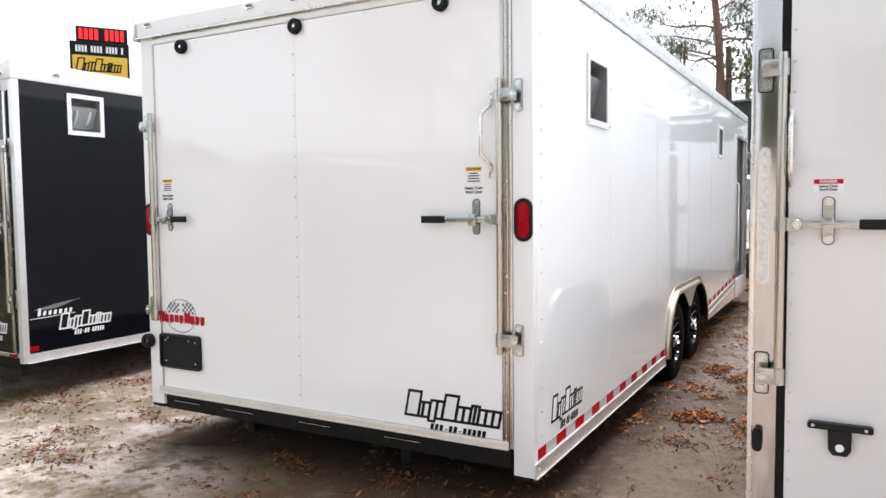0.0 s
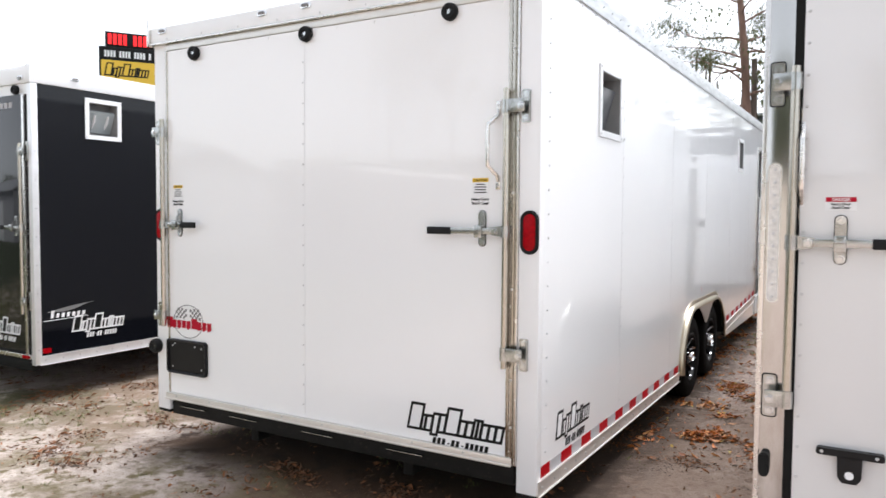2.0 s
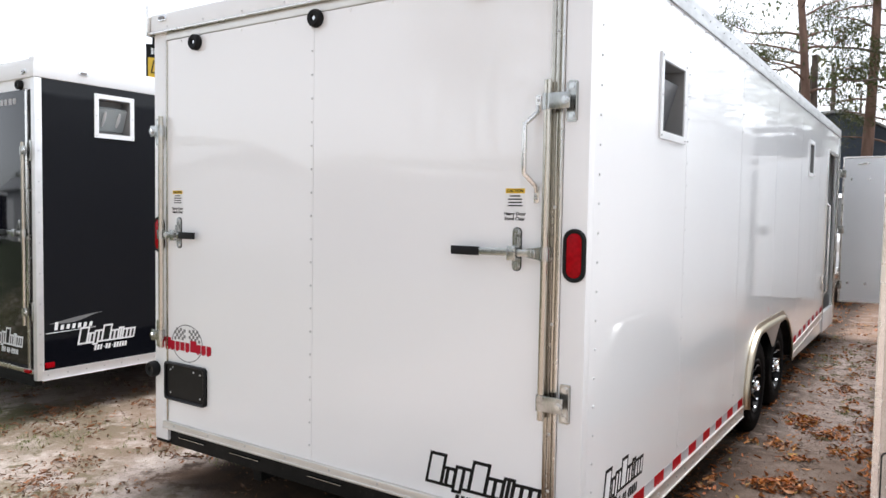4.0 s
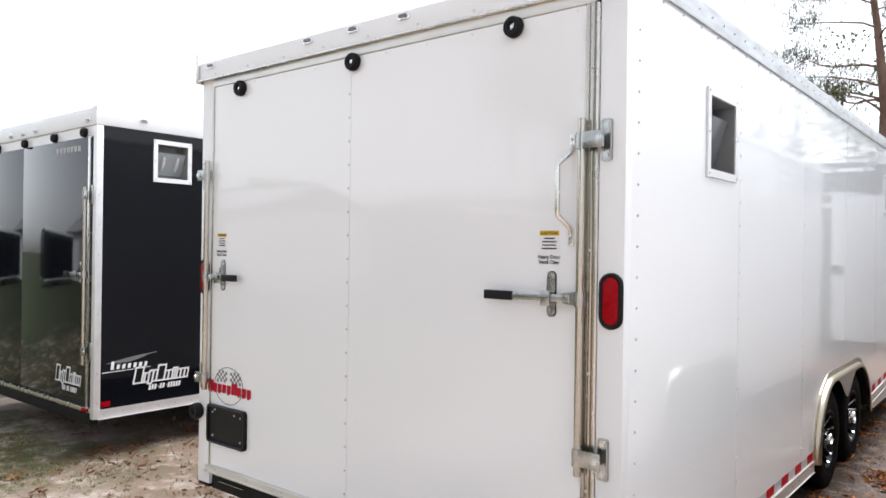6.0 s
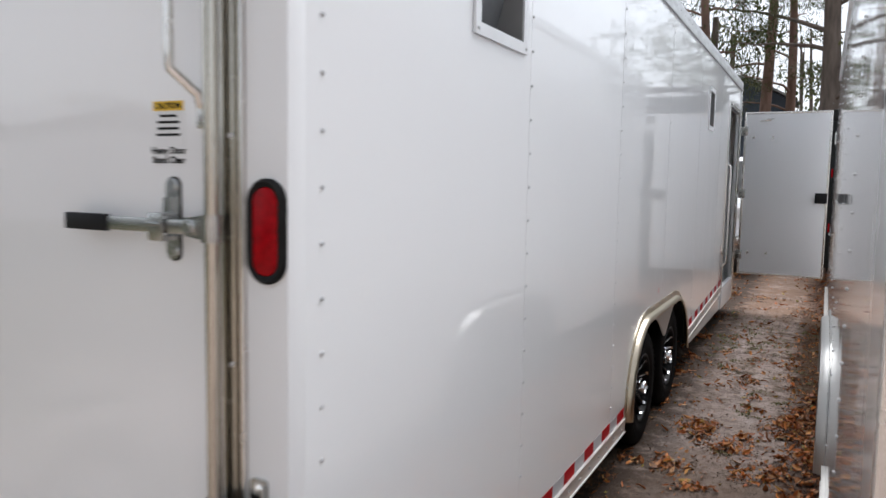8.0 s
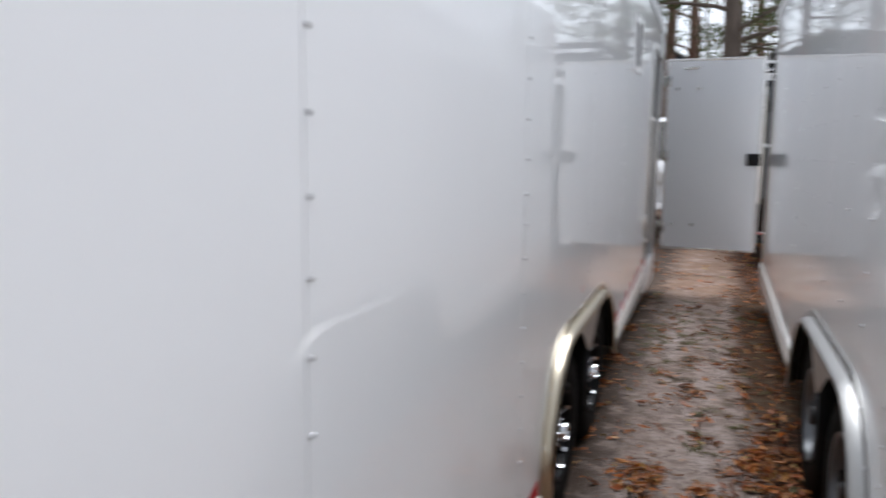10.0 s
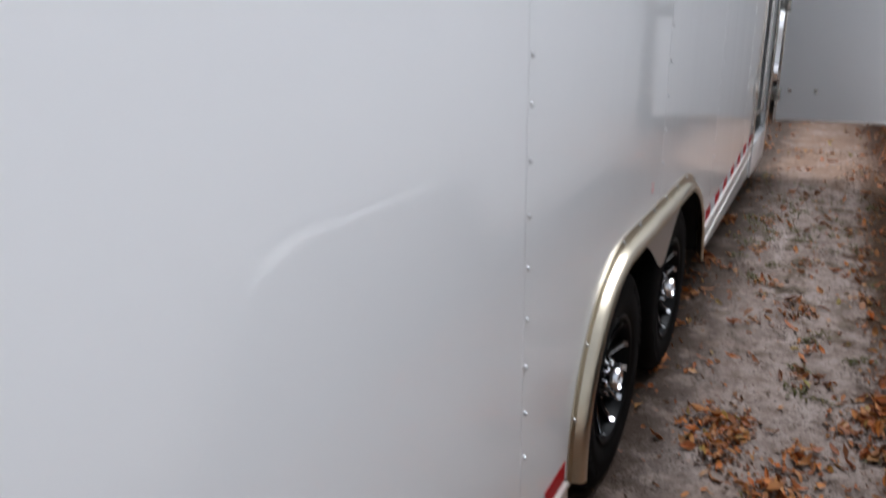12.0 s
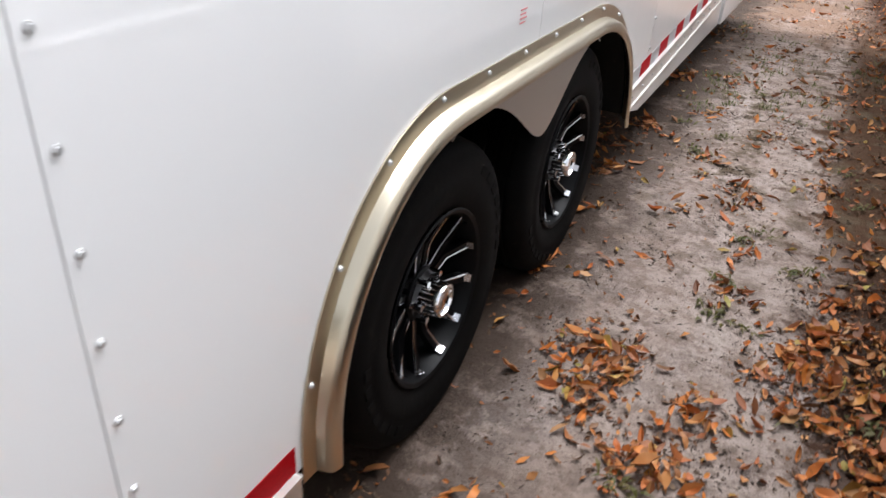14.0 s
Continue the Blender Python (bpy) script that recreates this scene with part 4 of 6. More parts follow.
def main_trailer():
    T = thing("cargo_trailer", "long white enclosed cargo trailer with closed rear ramp door", "trailer")
    L, ROOF, FLOOR = 7.79, 2.66, 0.30
    seams = [0.0] + [1.232 + 1.219 * i for i in range(5)] + [7.74]
    flood1, flood2 = (0.782, 1.172, 1.926, 2.314), (5.285, 5.615, 1.975, 2.322)
    inner = [tuple((h[0] + 0.034, h[1] - 0.034, h[2] + 0.034, h[3] - 0.034)) for h in (flood1, flood2)]
    doorway = (6.70, 7.62, 0.53, 2.30)
    side_wall(T, 0.0, 1, seams, 0.278, 2.61, WHITE, 3.668, inner, doorway)
    shell(T, L, ROOF, FLOOR, WHITE)
    chassis(T, 7.4, FLOOR)
    fender(T, 0.0, 1, 3.668, FENDER)
    wheel_well(T, 0.0, 1, 3.668)
    for y, s in ((3.262, 0.0), (4.068, 0.35)):
        wheel(T, ALLOY, -0.022, y, 1, 0.322 + 0.03 * (y - 3.262), s)
        wheel(T, ALLOY, -W + 0.022, y, -1, spin=s)
    for y in (3.262, 4.068):
        part("axle", rod(B(), (-W + 0.2, y, 0.337), (-0.2, y, 0.337), 0.04), UNDER, T)
    rail_and_tape(T, 0.0, 1, [(0.012, 2.752, 0.21, 0.212), (4.66, 6.66, 0.345, 0.45)])
    roof_trim(T, 0.0, 1, 0.0, L, 2.560, 2.665, GALV)
    recessed_flood(T, 0.0, 1, *flood1, ALU_SOFT)
    recessed_flood(T, 0.0, 1, *flood2, ALU_SOFT)
    # screws along the corner and the sheet joints
    for y in (0.105, 1.244):
        screws(T, [(0.0002, y, 0.395 + 0.111 * i) for i in range(19)], TO_SIDE[1])
    uneven = [0.413 + 0.1045 * i for i in range(8)] + [1.246, 1.333, 1.433] + [1.547 + 0.1135 * i for i in range(9)]
    screws(T, [(0.0002, 2.468, z) for z in uneven], TO_SIDE[1])
    for y in (3.69, 4.905, 6.125):
        screw_row(T, [(0.0002, y, (0.92 if y < 4 else 0.405) + 0.1095 * i) for i in range(15 if y < 4 else 20)], TO_SIDE[1])
    screw_row(T, [(0.0002, 0.105 + 0.2 * i, 2.545) for i in range(37)], TO_SIDE[1])
    # doorway frame and the entrance door standing open
    d0, d1, dz0, dz1 = doorway
    bm = B()
    for q in ((d0 - 0.035, d0, dz0 - 0.03, dz1 + 0.035), (d1, d1 + 0.035, dz0 - 0.03, dz1 + 0.035), (d0, d1, dz1, dz1 + 0.035)):
        box(bm, 0.0005, 0.016, q[0], q[1], q[2], q[3], 0.003)
    part("door_frame", bm, ALU, T, "bright aluminium door frame")
    part("door_sill", box(B(), -0.03, 0.016, d0, d1, 0.279, dz0 - 0.03, 0.003), WHITE_POST, T)
    bm = B()
    tube(bm, [(0.012, 6.64, 0.72), (0.05, 6.64, 0.76), (0.05, 6.64, 1.70), (0.012, 6.64, 1.74)], 0.010)
    part("entry_grab_rail", bm, ALU, T)
    part("hold_back", box(B(), 0.0, 0.03, 6.50, 6.58, 0.84, 0.95, 0.006), ALU, T)
    part("step_well", box(B(), -0.30, -0.06, d0, d1, 0.27, 0.29), UNDER, T)
    D = new("entrance_door")
    D.parent = T
    D.matrix_basis = pose(0.050, 7.76, 0, 0, 0, -2.0)
    w, z0, z1 = 0.862, 0.54, 2.325
    part("skin", box(B(), 0.012, w - 0.012, -0.018, 0.018, z0 + 0.012, z1 - 0.012), DOOR_GREY, D, "pale grey flat door skin")
    bm = B()
    for q in ((0, 0.022, z0, z1), (w - 0.022, w, z0, z1), (0.022, w - 0.022, z0, z0 + 0.022), (0.022, w - 0.022, z1 - 0.022, z1)):
        box(bm, q[0], q[1], -0.022, 0.022, q[2], q[3], 0.003)
    part("edge_frame", bm, ALU, D)
    part("latch", box(B(), w - 0.125, w - 0.005, -0.045, -0.0185, 1.345, 1.455, 0.010), PLASTIC, D, "black paddle latch")
    bm = B()
    box(bm, 0.16, 0.27, -0.030, -0.0185, z1 - 0.10, z1 - 0.085, 0.003)
    tube(bm, [(0.20, -0.026, z1 - 0.09), (0.27, -0.034, z1 - 0.075), (0.30, -0.034, z1 - 0.08)], 0.006)
    part("closer", bm, ALU, D)
    screws(D, [(x, -0.0182, z) for x in (0.10, 0.29) for z in (2.05, 0.78)], TO_REAR, BOLT, "bolt")
    for z in (0.75, 1.43, 2.12):
        part("hinge", box(B(), -0.03, 0.04, -0.026, 0.026, z - 0.05, z + 0.05, 0.006), ZINC, D)
    part("front_corner_trim", box(B(), -0.02, 0.012, 7.668, L + 0.004, 0.28, 2.558, 0.006), STEEL, T, "polished front corner trim")

    # rear frame
    part("rear_post", box(B(), -0.098, 0.004, -0.004, 0.05, 0.215, 2.535, 0.006), WHITE_POST, T, "white rear corner post")
    part("post_foot", box(B(), -0.096, 0.000, 0.0, 0.046, 0.196, 0.2145, 0.004), UNDER, T, "black foot under the corner post")
    part("post_foot", box(B(), -W, -2.485, 0.0, 0.046, 0.243, 0.2615, 0.004), UNDER, T, "black foot under the corner post")
    part("rear_post", box(B(), -W - 0.004, -2.482, -0.004, 0.05, 0.262, 2.535, 0.006), WHITE_POST, T, "white rear corner post")
    part("header", box(B(), -2.481, -0.117, -0.010, 0.05, 2.4845, 2.5255, 0.004), RAIL, T, "bright header strip over the door")
    part("top_cap", box(B(), -W - 0.012, 0.012, -0.022, 0.06, 2.536, 2.630, 0.008), WHITE_POST, T, "white rear roof cap")
    part("drip_rail", box(B(), -W - 0.03, 0.02, -0.032, 0.0, 2.526, 2.5355, 0.002), ALU, T)
    part("cap_bracket", box(B(), -W - 0.035, -W - 0.015, -0.036, 0.03, 2.52, 2.685, 0.003), ALU, T)
    for x in (-2.49, -1.66, -1.345, -1.03, -0.10):
        marker_light(T, Matrix.Translation((x, -0.0205, 2.602)) @ pose(0, 0, 0, 84, 0, 0))
    screw_row(T, [(-2.45 + 0.3 * i, -0.0225, 2.555) for i in range(9)], TO_REAR)
    # rear ramp door
    R = new("ramp_door")
    R.parent = T
    for a, b in ((-2.478, -1.3715), (-1.3695, -0.152)):
        part("panel", box(B(), a, b, -0.006, 0.03, 0.378, 2.482), WHITE, R)
    part("core", box(B(), -2.47, -0.16, 0.031, 0.05, 0.38, 2.48), UNDER, R)
    part("edge_trim", box(B(), -0.1515, -0.136, -0.014, 0.03, 0.34, 2.483, 0.003), BAR, R, "brownish streaked bright edge trim")
    part("edge_groove", box(B(), -0.1355, -0.129, -0.007, 0.03, 0.34, 2.483), ALU, R)
    part("edge_trim", box(B(), -0.1285, -0.115, -0.017, 0.03, 0.34, 2.483, 0.005), BAR, R)
    part("edge_groove", box(B(), -0.1145, -0.109, -0.008, 0.03, 0.34, 2.483), BAR, R)
    part("edge_trim", box(B(), -0.1085, -0.099, -0.012, 0.03, 0.34, 2.483, 0.003), ALU, R)
    part("edge_trim", box(B(), -2.4815, -2.470, -0.012, 0.0, 0.34, 2.483, 0.003), BAR, R)
    bm = box(B(), -2.50, -0.117, -0.022, 0.02, 0.337, 0.376, 0.004)
    box(bm, -2.50, -0.117, -0.030, -0.022, 0.337, 0.346, 0.002)
    part("bottom_trim", bm, RAIL, R, "bright aluminium bottom trim")
    screws(R, [(-1.382, -0.0062, 0.45 + 0.1095 * i) for i in range(19)], TO_REAR)
    screws(R, [(-2.40 + 0.29 * i, -0.0222, 0.362) for i in range(8)], TO_REAR)
    screws(R, [(-0.123, -0.0165, z) for z in (0.52, 0.74, 1.16, 1.60, 2.25)], TO_REAR)
    screw_row(R, [(-2.35 + 0.24 * i, -0.0062, 2.468) for i in range(10)], TO_REAR, mat=WHITE_POST)
    lock_bar(R, -0.150, 0.795, 2.07, 1.424, -0.563, -0.433, -0.283)
    lock_bar(R, -2.490, 0.795, 2.07, 1.424, -2.196, -2.325, -2.37)
    bar_bracket(T, -0.150, -0.066, 1.99)
    bar_bracket(T, -0.150, -0.066, 0.862)
    bar_bracket(T, -2.490, -2.553, 1.99)
    bar_bracket(T, -2.490, -2.553, 0.862)
    grab_handle(R, -0.203, -0.232, 1.625, 2.010, ALU, 0.0095)
    for x, z in ((-2.218, 2.444), (-1.351, 2.455), (-0.461, 2.455)):
        rubber_bumper(R, x, z)
    caution_label(R, -0.296, 1.607)
    caution_label(R, -2.385, 1.602)
    oval_light(T, -0.043, 1.4215, RED_LENS, y=-0.0045)
    oval_light(T, -2.549, 1.4215, RED_LENS, y=-0.0045)
    rubber_bumper(T, -2.585, 0.66, 0.045, -0.005, 0.045)
    # licence plate holder
    P = new("plate_holder")
    P.parent = R
    bm = slab(B(), round_rect(0.352, 0.212, 0.022, 5, -2.312, 0.611), -0.0065, -0.014, "y")
    part("plate", bm, PLASTIC, P)
    bm = B()
    rings = []
    for g, d in ((0.0, -0.0065), (0.0, -0.024), (-0.012, -0.028), (-0.026, -0.024), (-0.028, -0.014)):
        rings.append([bm.verts.new((a, d, b)) for a, b in round_rect(0.352 + g, 0.212 + g, 0.022, 5, -2.312, 0.611)])
    for p, q in zip(rings, rings[1:]):
        for i in range(len(p)):
            bm.faces.new((p[i], p[(i + 1) % len(p)], q[(i + 1) % len(p)], q[i]))
    bmesh.ops.recalc_face_normals(bm, faces=bm.faces[:])
    part("rim", bm, PLASTIC, P)
    screws(P, [(x, -0.0142, z) for x in (-2.44, -2.185) for z in (0.545, 0.675)] + [(-2.42, -0.0142, 0.69), (-2.24, -0.0142, 0.682)], TO_REAR)
    # under-ramp bumper beam
    part("bumper_beam", box(B(), -2.48, -0.118, 0.012, 0.06, 0.238, 0.335, 0.004), UNDER, T, "black rear cross beam")
    for x in (-2.28, -1.85, -1.29, -0.72):
        part("spring_bar", box(B(), x - 0.11, x + 0.11, -0.006, 0.011, 0.293, 0.298, 0.002), ZINC, T)
    # decals as plain shapes
    word_shapes(R, "dealer_decal", -0.695, 0.436, 0.522, 0.122, lambda u, v, d: (u, -0.006 - d, v), label="black and white dealer decal")
    word_shapes(T, "dealer_decal", 0.235, 0.420, 0.46, 0.118, lambda u, v, d: (d, u, v), label="black and white dealer decal")
    M = tagged(new("maker_badge"), "red and grey round maker badge")
    M.parent = R
    bm = B()
    for r0, r1 in ((0.132, 0.126),):
        k = 40
        o = [bm.verts.new((-2.305 + r0 * math.cos(i * math.tau / k), -0.0075, 0.832 + 0.78 * r0 * math.sin(i * math.tau / k))) for i in range(k)]
        n = [bm.verts.new((-2.305 + r1 * math.cos(i * math.tau / k), -0.0075, 0.832 + 0.78 * r1 * math.sin(i * math.tau / k))) for i in range(k)]
        for i in range(k):
            bm.faces.new((o[i], o[(i + 1) % k], n[(i + 1) % k], n[i]))
    part("ring", bm, GREY_INK, M)
    for s in (-1, 1):
        for i in range(6):
            for j in range(4):
                if (i + j) % 2:
                    u, v = -2.305 + s * (0.022 + 0.016 * i), 0.852 + 0.016 * j + 0.004 * i - 0.003 * i * i / 4
                    part("flag_square", box(B(), u - 0.008, u + 0.008, -0.0080, -0.0062, v - 0.008, v + 0.008), GREY_INK, M)
    for i in range(9):
        bm = B()
        cw = 0.056 if i in (0, 5) else 0.038
        u = -2.496 + 0.0425 * i + (0.008 if i > 0 else 0) + (0.010 if i > 5 else 0)
        h = 0.062 if i in (0, 5) else 0.046
        box(bm, u, u + cw - 0.004, -0.0092, -0.0082, 0.790, 0.790 + h)
        if i not in (3, 5):
            box(bm, u + 0.004, u + cw - 0.018, -0.0092, -0.0082, 0.783, 0.7905)
        part("red_block", bm, RED_INK, M)
    for i in range(4):
        part("print_bar", box(B(), 0.0002, 0.0010, 3.540, 3.570 + 0.005 * (i % 2), 0.848 + 0.009 * i, 0.851 + 0.009 * i), PINK_INK, T)
    return T


ALLOY = alloy_meshes()
STEELIES = steel_rim_meshes()
main_trailer()


# ---- the white trailer beside it ----
def right_trailer():
    T = thing("cargo_trailer", "white enclosed cargo trailer with polished stainless corner posts", "trailer", (0.95 + W, -0.2, 0), 0.0)
    L, ROOF, FLOOR, xs = 7.6, 2.66, 0.30, -W
    yc, hub = 3.585, 3.62
    seams = [0.0, 1.41, 2.63, 3.85, 5.07, 6.29, L - 0.051]
    side_wall(T, xs, -1, seams, 0.278, 2.61, WHITE, yc)
    shell(T, L, ROOF, FLOOR, WHITE, left_plain=False, right_plain=True)
    chassis(T, 6.6, FLOOR)
    fender(T, xs, -1, yc, BRIGHT_ALU, 0.045)
    wheel_well(T, xs, -1, yc)
    for y in (hub - 0.396, hub + 0.396):
        wheel(T, STEELIES, xs + 0.022, y, -1)
        wheel(T, STEELIES, -0.022, y, 1)
        part("axle", rod(B(), (-W + 0.2, y, 0.337), (-0.2, y, 0.337), 0.04), UNDER, T)
    rail_and_tape(T, xs, -1, [(0.012, yc - 0.92, 0.22, 0.24), (yc + 0.99, L - 0.06, 0.35, 0.44)], tape=False, mat=RAIL)
    roof_trim(T, xs, -1, 0.0, L, 2.585, 2.665, ALU_SOFT)
    for y in (2.652, 1.43):
        screws(T, [(xs - 0.0002, y, 0.405 + 0.105 * i) for i in range(20)], TO_SIDE[-1])
    for y in (3.04, 3.44, 3.87, 4.25, 4.66, 5.09, 6.31):
        screw_row(T, [(xs - 0.0002, y, 0.95 + 0.16 * i) for i in range(10)], TO_SIDE[-1])
    # rear
    part("corner_post", box(B(), xs - 0.004, xs + 0.092, -0.006, 0.05, 0.215, 2.535, 0.006), STEEL, T, "polished stainless corner post")
    part("corner_post", box(B(), -0.092, 0.004, -0.006, 0.05, 0.215, 2.535, 0.006), STEEL, T, "polished stainless corner post")
    part("post_edge", box(B(), xs - 0.007, xs + 0.011, -0.010, 0.03, 0.215, 2.535, 0.003), ALU, T, "bright folded post edge")
    part("door_seal", box(B(), xs + 0.093, -0.093, 0.004, 0.05, 0.32, 2.534), RUBBER, T, "black door seal")
    part("top_cap", box(B(), xs - 0.012, 0.012, -0.022, 0.06, 2.536, 2.625, 0.008), ALU, T)
    R = new("ramp_door")
    R.parent = T
    x0 = xs + 0.122
    part("panel", box(B(), x0, -0.122, -0.022, 0.003, 0.33, 2.50, 0.003), OFF_WHITE, R, "plain white rear ramp door")
    screws(R, [(x0 + 0.014, -0.0222, 0.37 + 0.108 * i) for i in range(20)], TO_REAR)
    lock_bar(R, xs + 0.100, 0.83, 2.02, 1.413, xs + 0.62, xs + 0.345, xs + 0.250, y=-0.046, face=-0.0222)
    lock_bar(R, -0.100, 0.83, 2.02, 1.413, -0.62, -0.345, -0.250, y=-0.046, face=-0.0222)
    for z in (1.967, 0.862):
        bar_bracket(T, xs + 0.100, xs + 0.040, z, y=-0.046, gasket=True)
        bar_bracket(T, -0.100, -0.040, z, y=-0.046)
    grab_handle(R, xs + 0.128, xs + 0.128, 1.50, 1.87)
    caution_label(R, xs + 0.248, 1.548, 0.096, 0.046, RED_INK, "DANGER", VINYL, y=-0.0222, bars=False)
    bm = slab(B(), round_rect(0.045, 0.50, 0.022, 8, xs + 0.040, 1.443), -0.0065, -0.012, "y")
    S = new("strip_light")
    S.parent = T
    part("bezel", bm, BOLT_METAL, S)
    part("lens", slab(B(), round_rect(0.034, 0.485, 0.0165, 8, xs + 0.040, 1.443), -0.012, -0.017, "y"), CLEAR_LENS, S, "clear ribbed lens")
    screws(S, [(xs + 0.040, -0.017, 1.443 + 0.045 * (i - 5)) for i in range(11)], TO_REAR)
    bump = slab(B(), round_rect(0.034, 0.086, 0.0165, 8, xs + 0.030, 0.612), -0.0062, -0.030, "y")
    slab(bump, round_rect(0.026, 0.078, 0.0125, 8, xs + 0.030, 0.612), -0.030, -0.036, "y")
    part("rubber_bumper", bump, RUBBER, T, "oval black rubber bumper")
    # light bracket for the plate
    P = new("plate_bracket")
    P.parent = R
    bm = slab(B(), round_rect(0.205, 0.024, 0.008, 4, xs + 0.300, 0.700), -0.0225, -0.050, "y")
    slab(bm, [(xs + 0.262, 0.690), (xs + 0.338, 0.690), (xs + 0.336, 0.62), (xs + 0.322, 0.60), (xs + 0.278, 0.60), (xs + 0.264, 0.62)], -0.046, -0.050, "y")
    part("bracket", bm, PLASTIC, P)
    screws(P, [(xs + 0.215, -0.0502, 0.70), (xs + 0.38, -0.0502, 0.70)], TO_REAR)
    part("hole", rod(B(), (xs + 0.300, -0.0506, 0.628), (xs + 0.300, -0.049, 0.628), 0.014), DOOR_GREY, P)
    part("bumper_beam", box(B(), xs + 0.10, -0.10, 0.012, 0.06, 0.23, 0.325, 0.004), UNDER, T)
    return T


right_trailer()


# ---- black trailers ----
def black_trailer(at, full=True, length=6.0, sides=(1,), label="black enclosed cargo trailer with white roof edge trim", corner=None, up=0.0):
    T = thing("cargo_trailer", label, "trailer", at)
    ROOF, FLOOR = 2.62 + up, 0.36
    for sgn in (1, -1):
        xs = 0.0 if sgn > 0 else -W
        if sgn in sides:
            seams = [0.0, 1.3, 2.52, 3.74, 4.96, length - 0.051] if length > 5.2 else [0.0, 1.3, 2.52, length - 0.051]
            hole = [(0.474, 0.736, 1.974 + 0.034 + 0.118, 2.391)] if full and sgn > 0 else []
            side_wall(T, xs, sgn, seams, 0.36, 2.50 + up, BLACK_PAINT, None, hole)
        else:
            part("far_wall", box(B(), xs - sgn * 0.03, xs, 0.05, length - 0.051, 0.36, 2.50 + up), BLACK_PAINT, T)
        rail_and_tape(T, xs, sgn, [(0.03, length, 0.30, 0.30)], tape=False, mat=ALU_SOFT)
        part("corner_trim", box(B(), min(xs - sgn * 0.045, xs + sgn * 0.008), max(xs - sgn * 0.045, xs + sgn * 0.008), -0.008, 0.045, 0.30, 2.478 + up, 0.006), corner or ALU_SOFT, T, "black corner trim" if corner else "bright corner trim")
        part("roof_cove", box(B(), min(xs - sgn * 0.06, xs + sgn * 0.010), max(xs - sgn * 0.06, xs + sgn * 0.010), -0.010, length, 2.480 + up, 2.625 + up, 0.012), corner or WHITE_POST, T, "black roof edge cove" if corner else "white roof edge cove")
        screws(T, [(xs + sgn * 0.008, 0.018, 0.42 + 0.22 * i) for i in range(10)], TO_SIDE[sgn])
        marker_light(T, Matrix.Translation((xs + sgn * 0.010, 0.35, 2.553 + up)) @ TO_SIDE[sgn] @ pose(0, 0, 0, 0, 0, 90))
    part("floor", box(B(), -W + 0.035, -0.035, 0.06, length - 0.02, FLOOR, FLOOR + 0.05), UNDER, T)
    part("roof", box(B(), -W + 0.062, -0.062, 0.012, length, ROOF - 0.03, ROOF, 0.006), WHITE_POST, T)
    part("front_wall", box(B(), -W + 0.004, -0.004, length - 0.05, length, FLOOR, 2.479 + up), BLACK_PAINT, T)
    chassis(T, length - 0.4, FLOOR)
    for y in (length * 0.52, length * 0.52 + 0.86):
        wheel(T, STEELIES, -0.06, y, 1)
        wheel(T, STEELIES, -W + 0.06, y, -1)
    # rear
    part("top_cap", box(B(), -W - 0.008, 0.008, -0.014, 0.04, 2.480 + up, 2.588 + up, 0.008), corner or WHITE_POST, T)
    part("header", box(B(), -W + 0.05, -0.05, 0.004, 0.045, 2.40 + up, 2.479 + up), WHITE_POST, T)
    R = new("ramp_door")
    R.parent = T
    for a, b in ((-W + 0.115, -W / 2 - 0.001), (-W / 2 + 0.001, -0.115)):
        part("panel", box(B(), a, b, -0.010, 0.02, 0.40, 2.399 + up, 0.002), BLACK_GLOSS, R)
    part("edge_trim", box(B(), -0.114, -0.086, -0.014, 0.02, 0.38, 2.399 + up, 0.003), ALU, R)
    part("edge_trim", box(B(), -W + 0.086, -W + 0.114, -0.014, 0.02, 0.38, 2.399 + up, 0.003), corner or ALU, R)
    part("bottom_trim", box(B(), -W + 0.05, -0.05, -0.016, 0.02, 0.345, 0.379, 0.003), ALU, R)
    part("gasket", box(B(), -W + 0.048, -0.048, 0.006, 0.04, 0.33, 2.399 + up), RUBBER, T)
    lock_bar(R, -0.100, 0.70, 2.02, 1.37, -0.42, -0.33, -0.22)
    lock_bar(R, -W + 0.100, 0.70, 2.02, 1.37, -W + 0.42, -W + 0.33, -W + 0.22)
    for z in (1.96, 0.80):
        bar_bracket(T, -0.100, -0.052, z)
        bar_bracket(T, -W + 0.100, -W + 0.052, z)
    for x in (-0.19, -0.70, -1.27, -1.85, -2.40):
        rubber_bumper(T, x, 2.435 + up, 0.036, 0.003)
    for x in (-2.48, -1.55, -1.295, -1.04, -0.11):
        marker_light(T, Matrix.Translation((x, -0.013, 2.520 + up)) @ pose(0, 0, 0, 88, 0, 0))
    part("bumper_beam", box(B(), -W + 0.05, -0.05, 0.0, 0.06, 0.25, 0.329, 0.004), UNDER, T)
    for x in (-0.10, -W + 0.10):
        part("low_reflector", box(B(), x - 0.04, x + 0.04, -0.030, -0.0165, 0.352, 0.375, 0.003), RED_LENS, T, "small red reflector")
    if full:
        recessed_flood(T, 0.0, 1, 0.440, 0.770, 1.930 + 0.162, 2.425, WHITE_POST, lamps=True)
        part("side_reflector", box(B(), 0.001, 0.008, 0.05, 0.12, 0.385, 0.425, 0.003), RED_LENS, T, "small red side reflector")
        word_shapes(T, "dealer_decal", 0.30, 0.530, 0.46, 0.115, lambda u, v, d: (d, u, v), ink=VINYL, fill=INK, label="white outlined dealer decal")
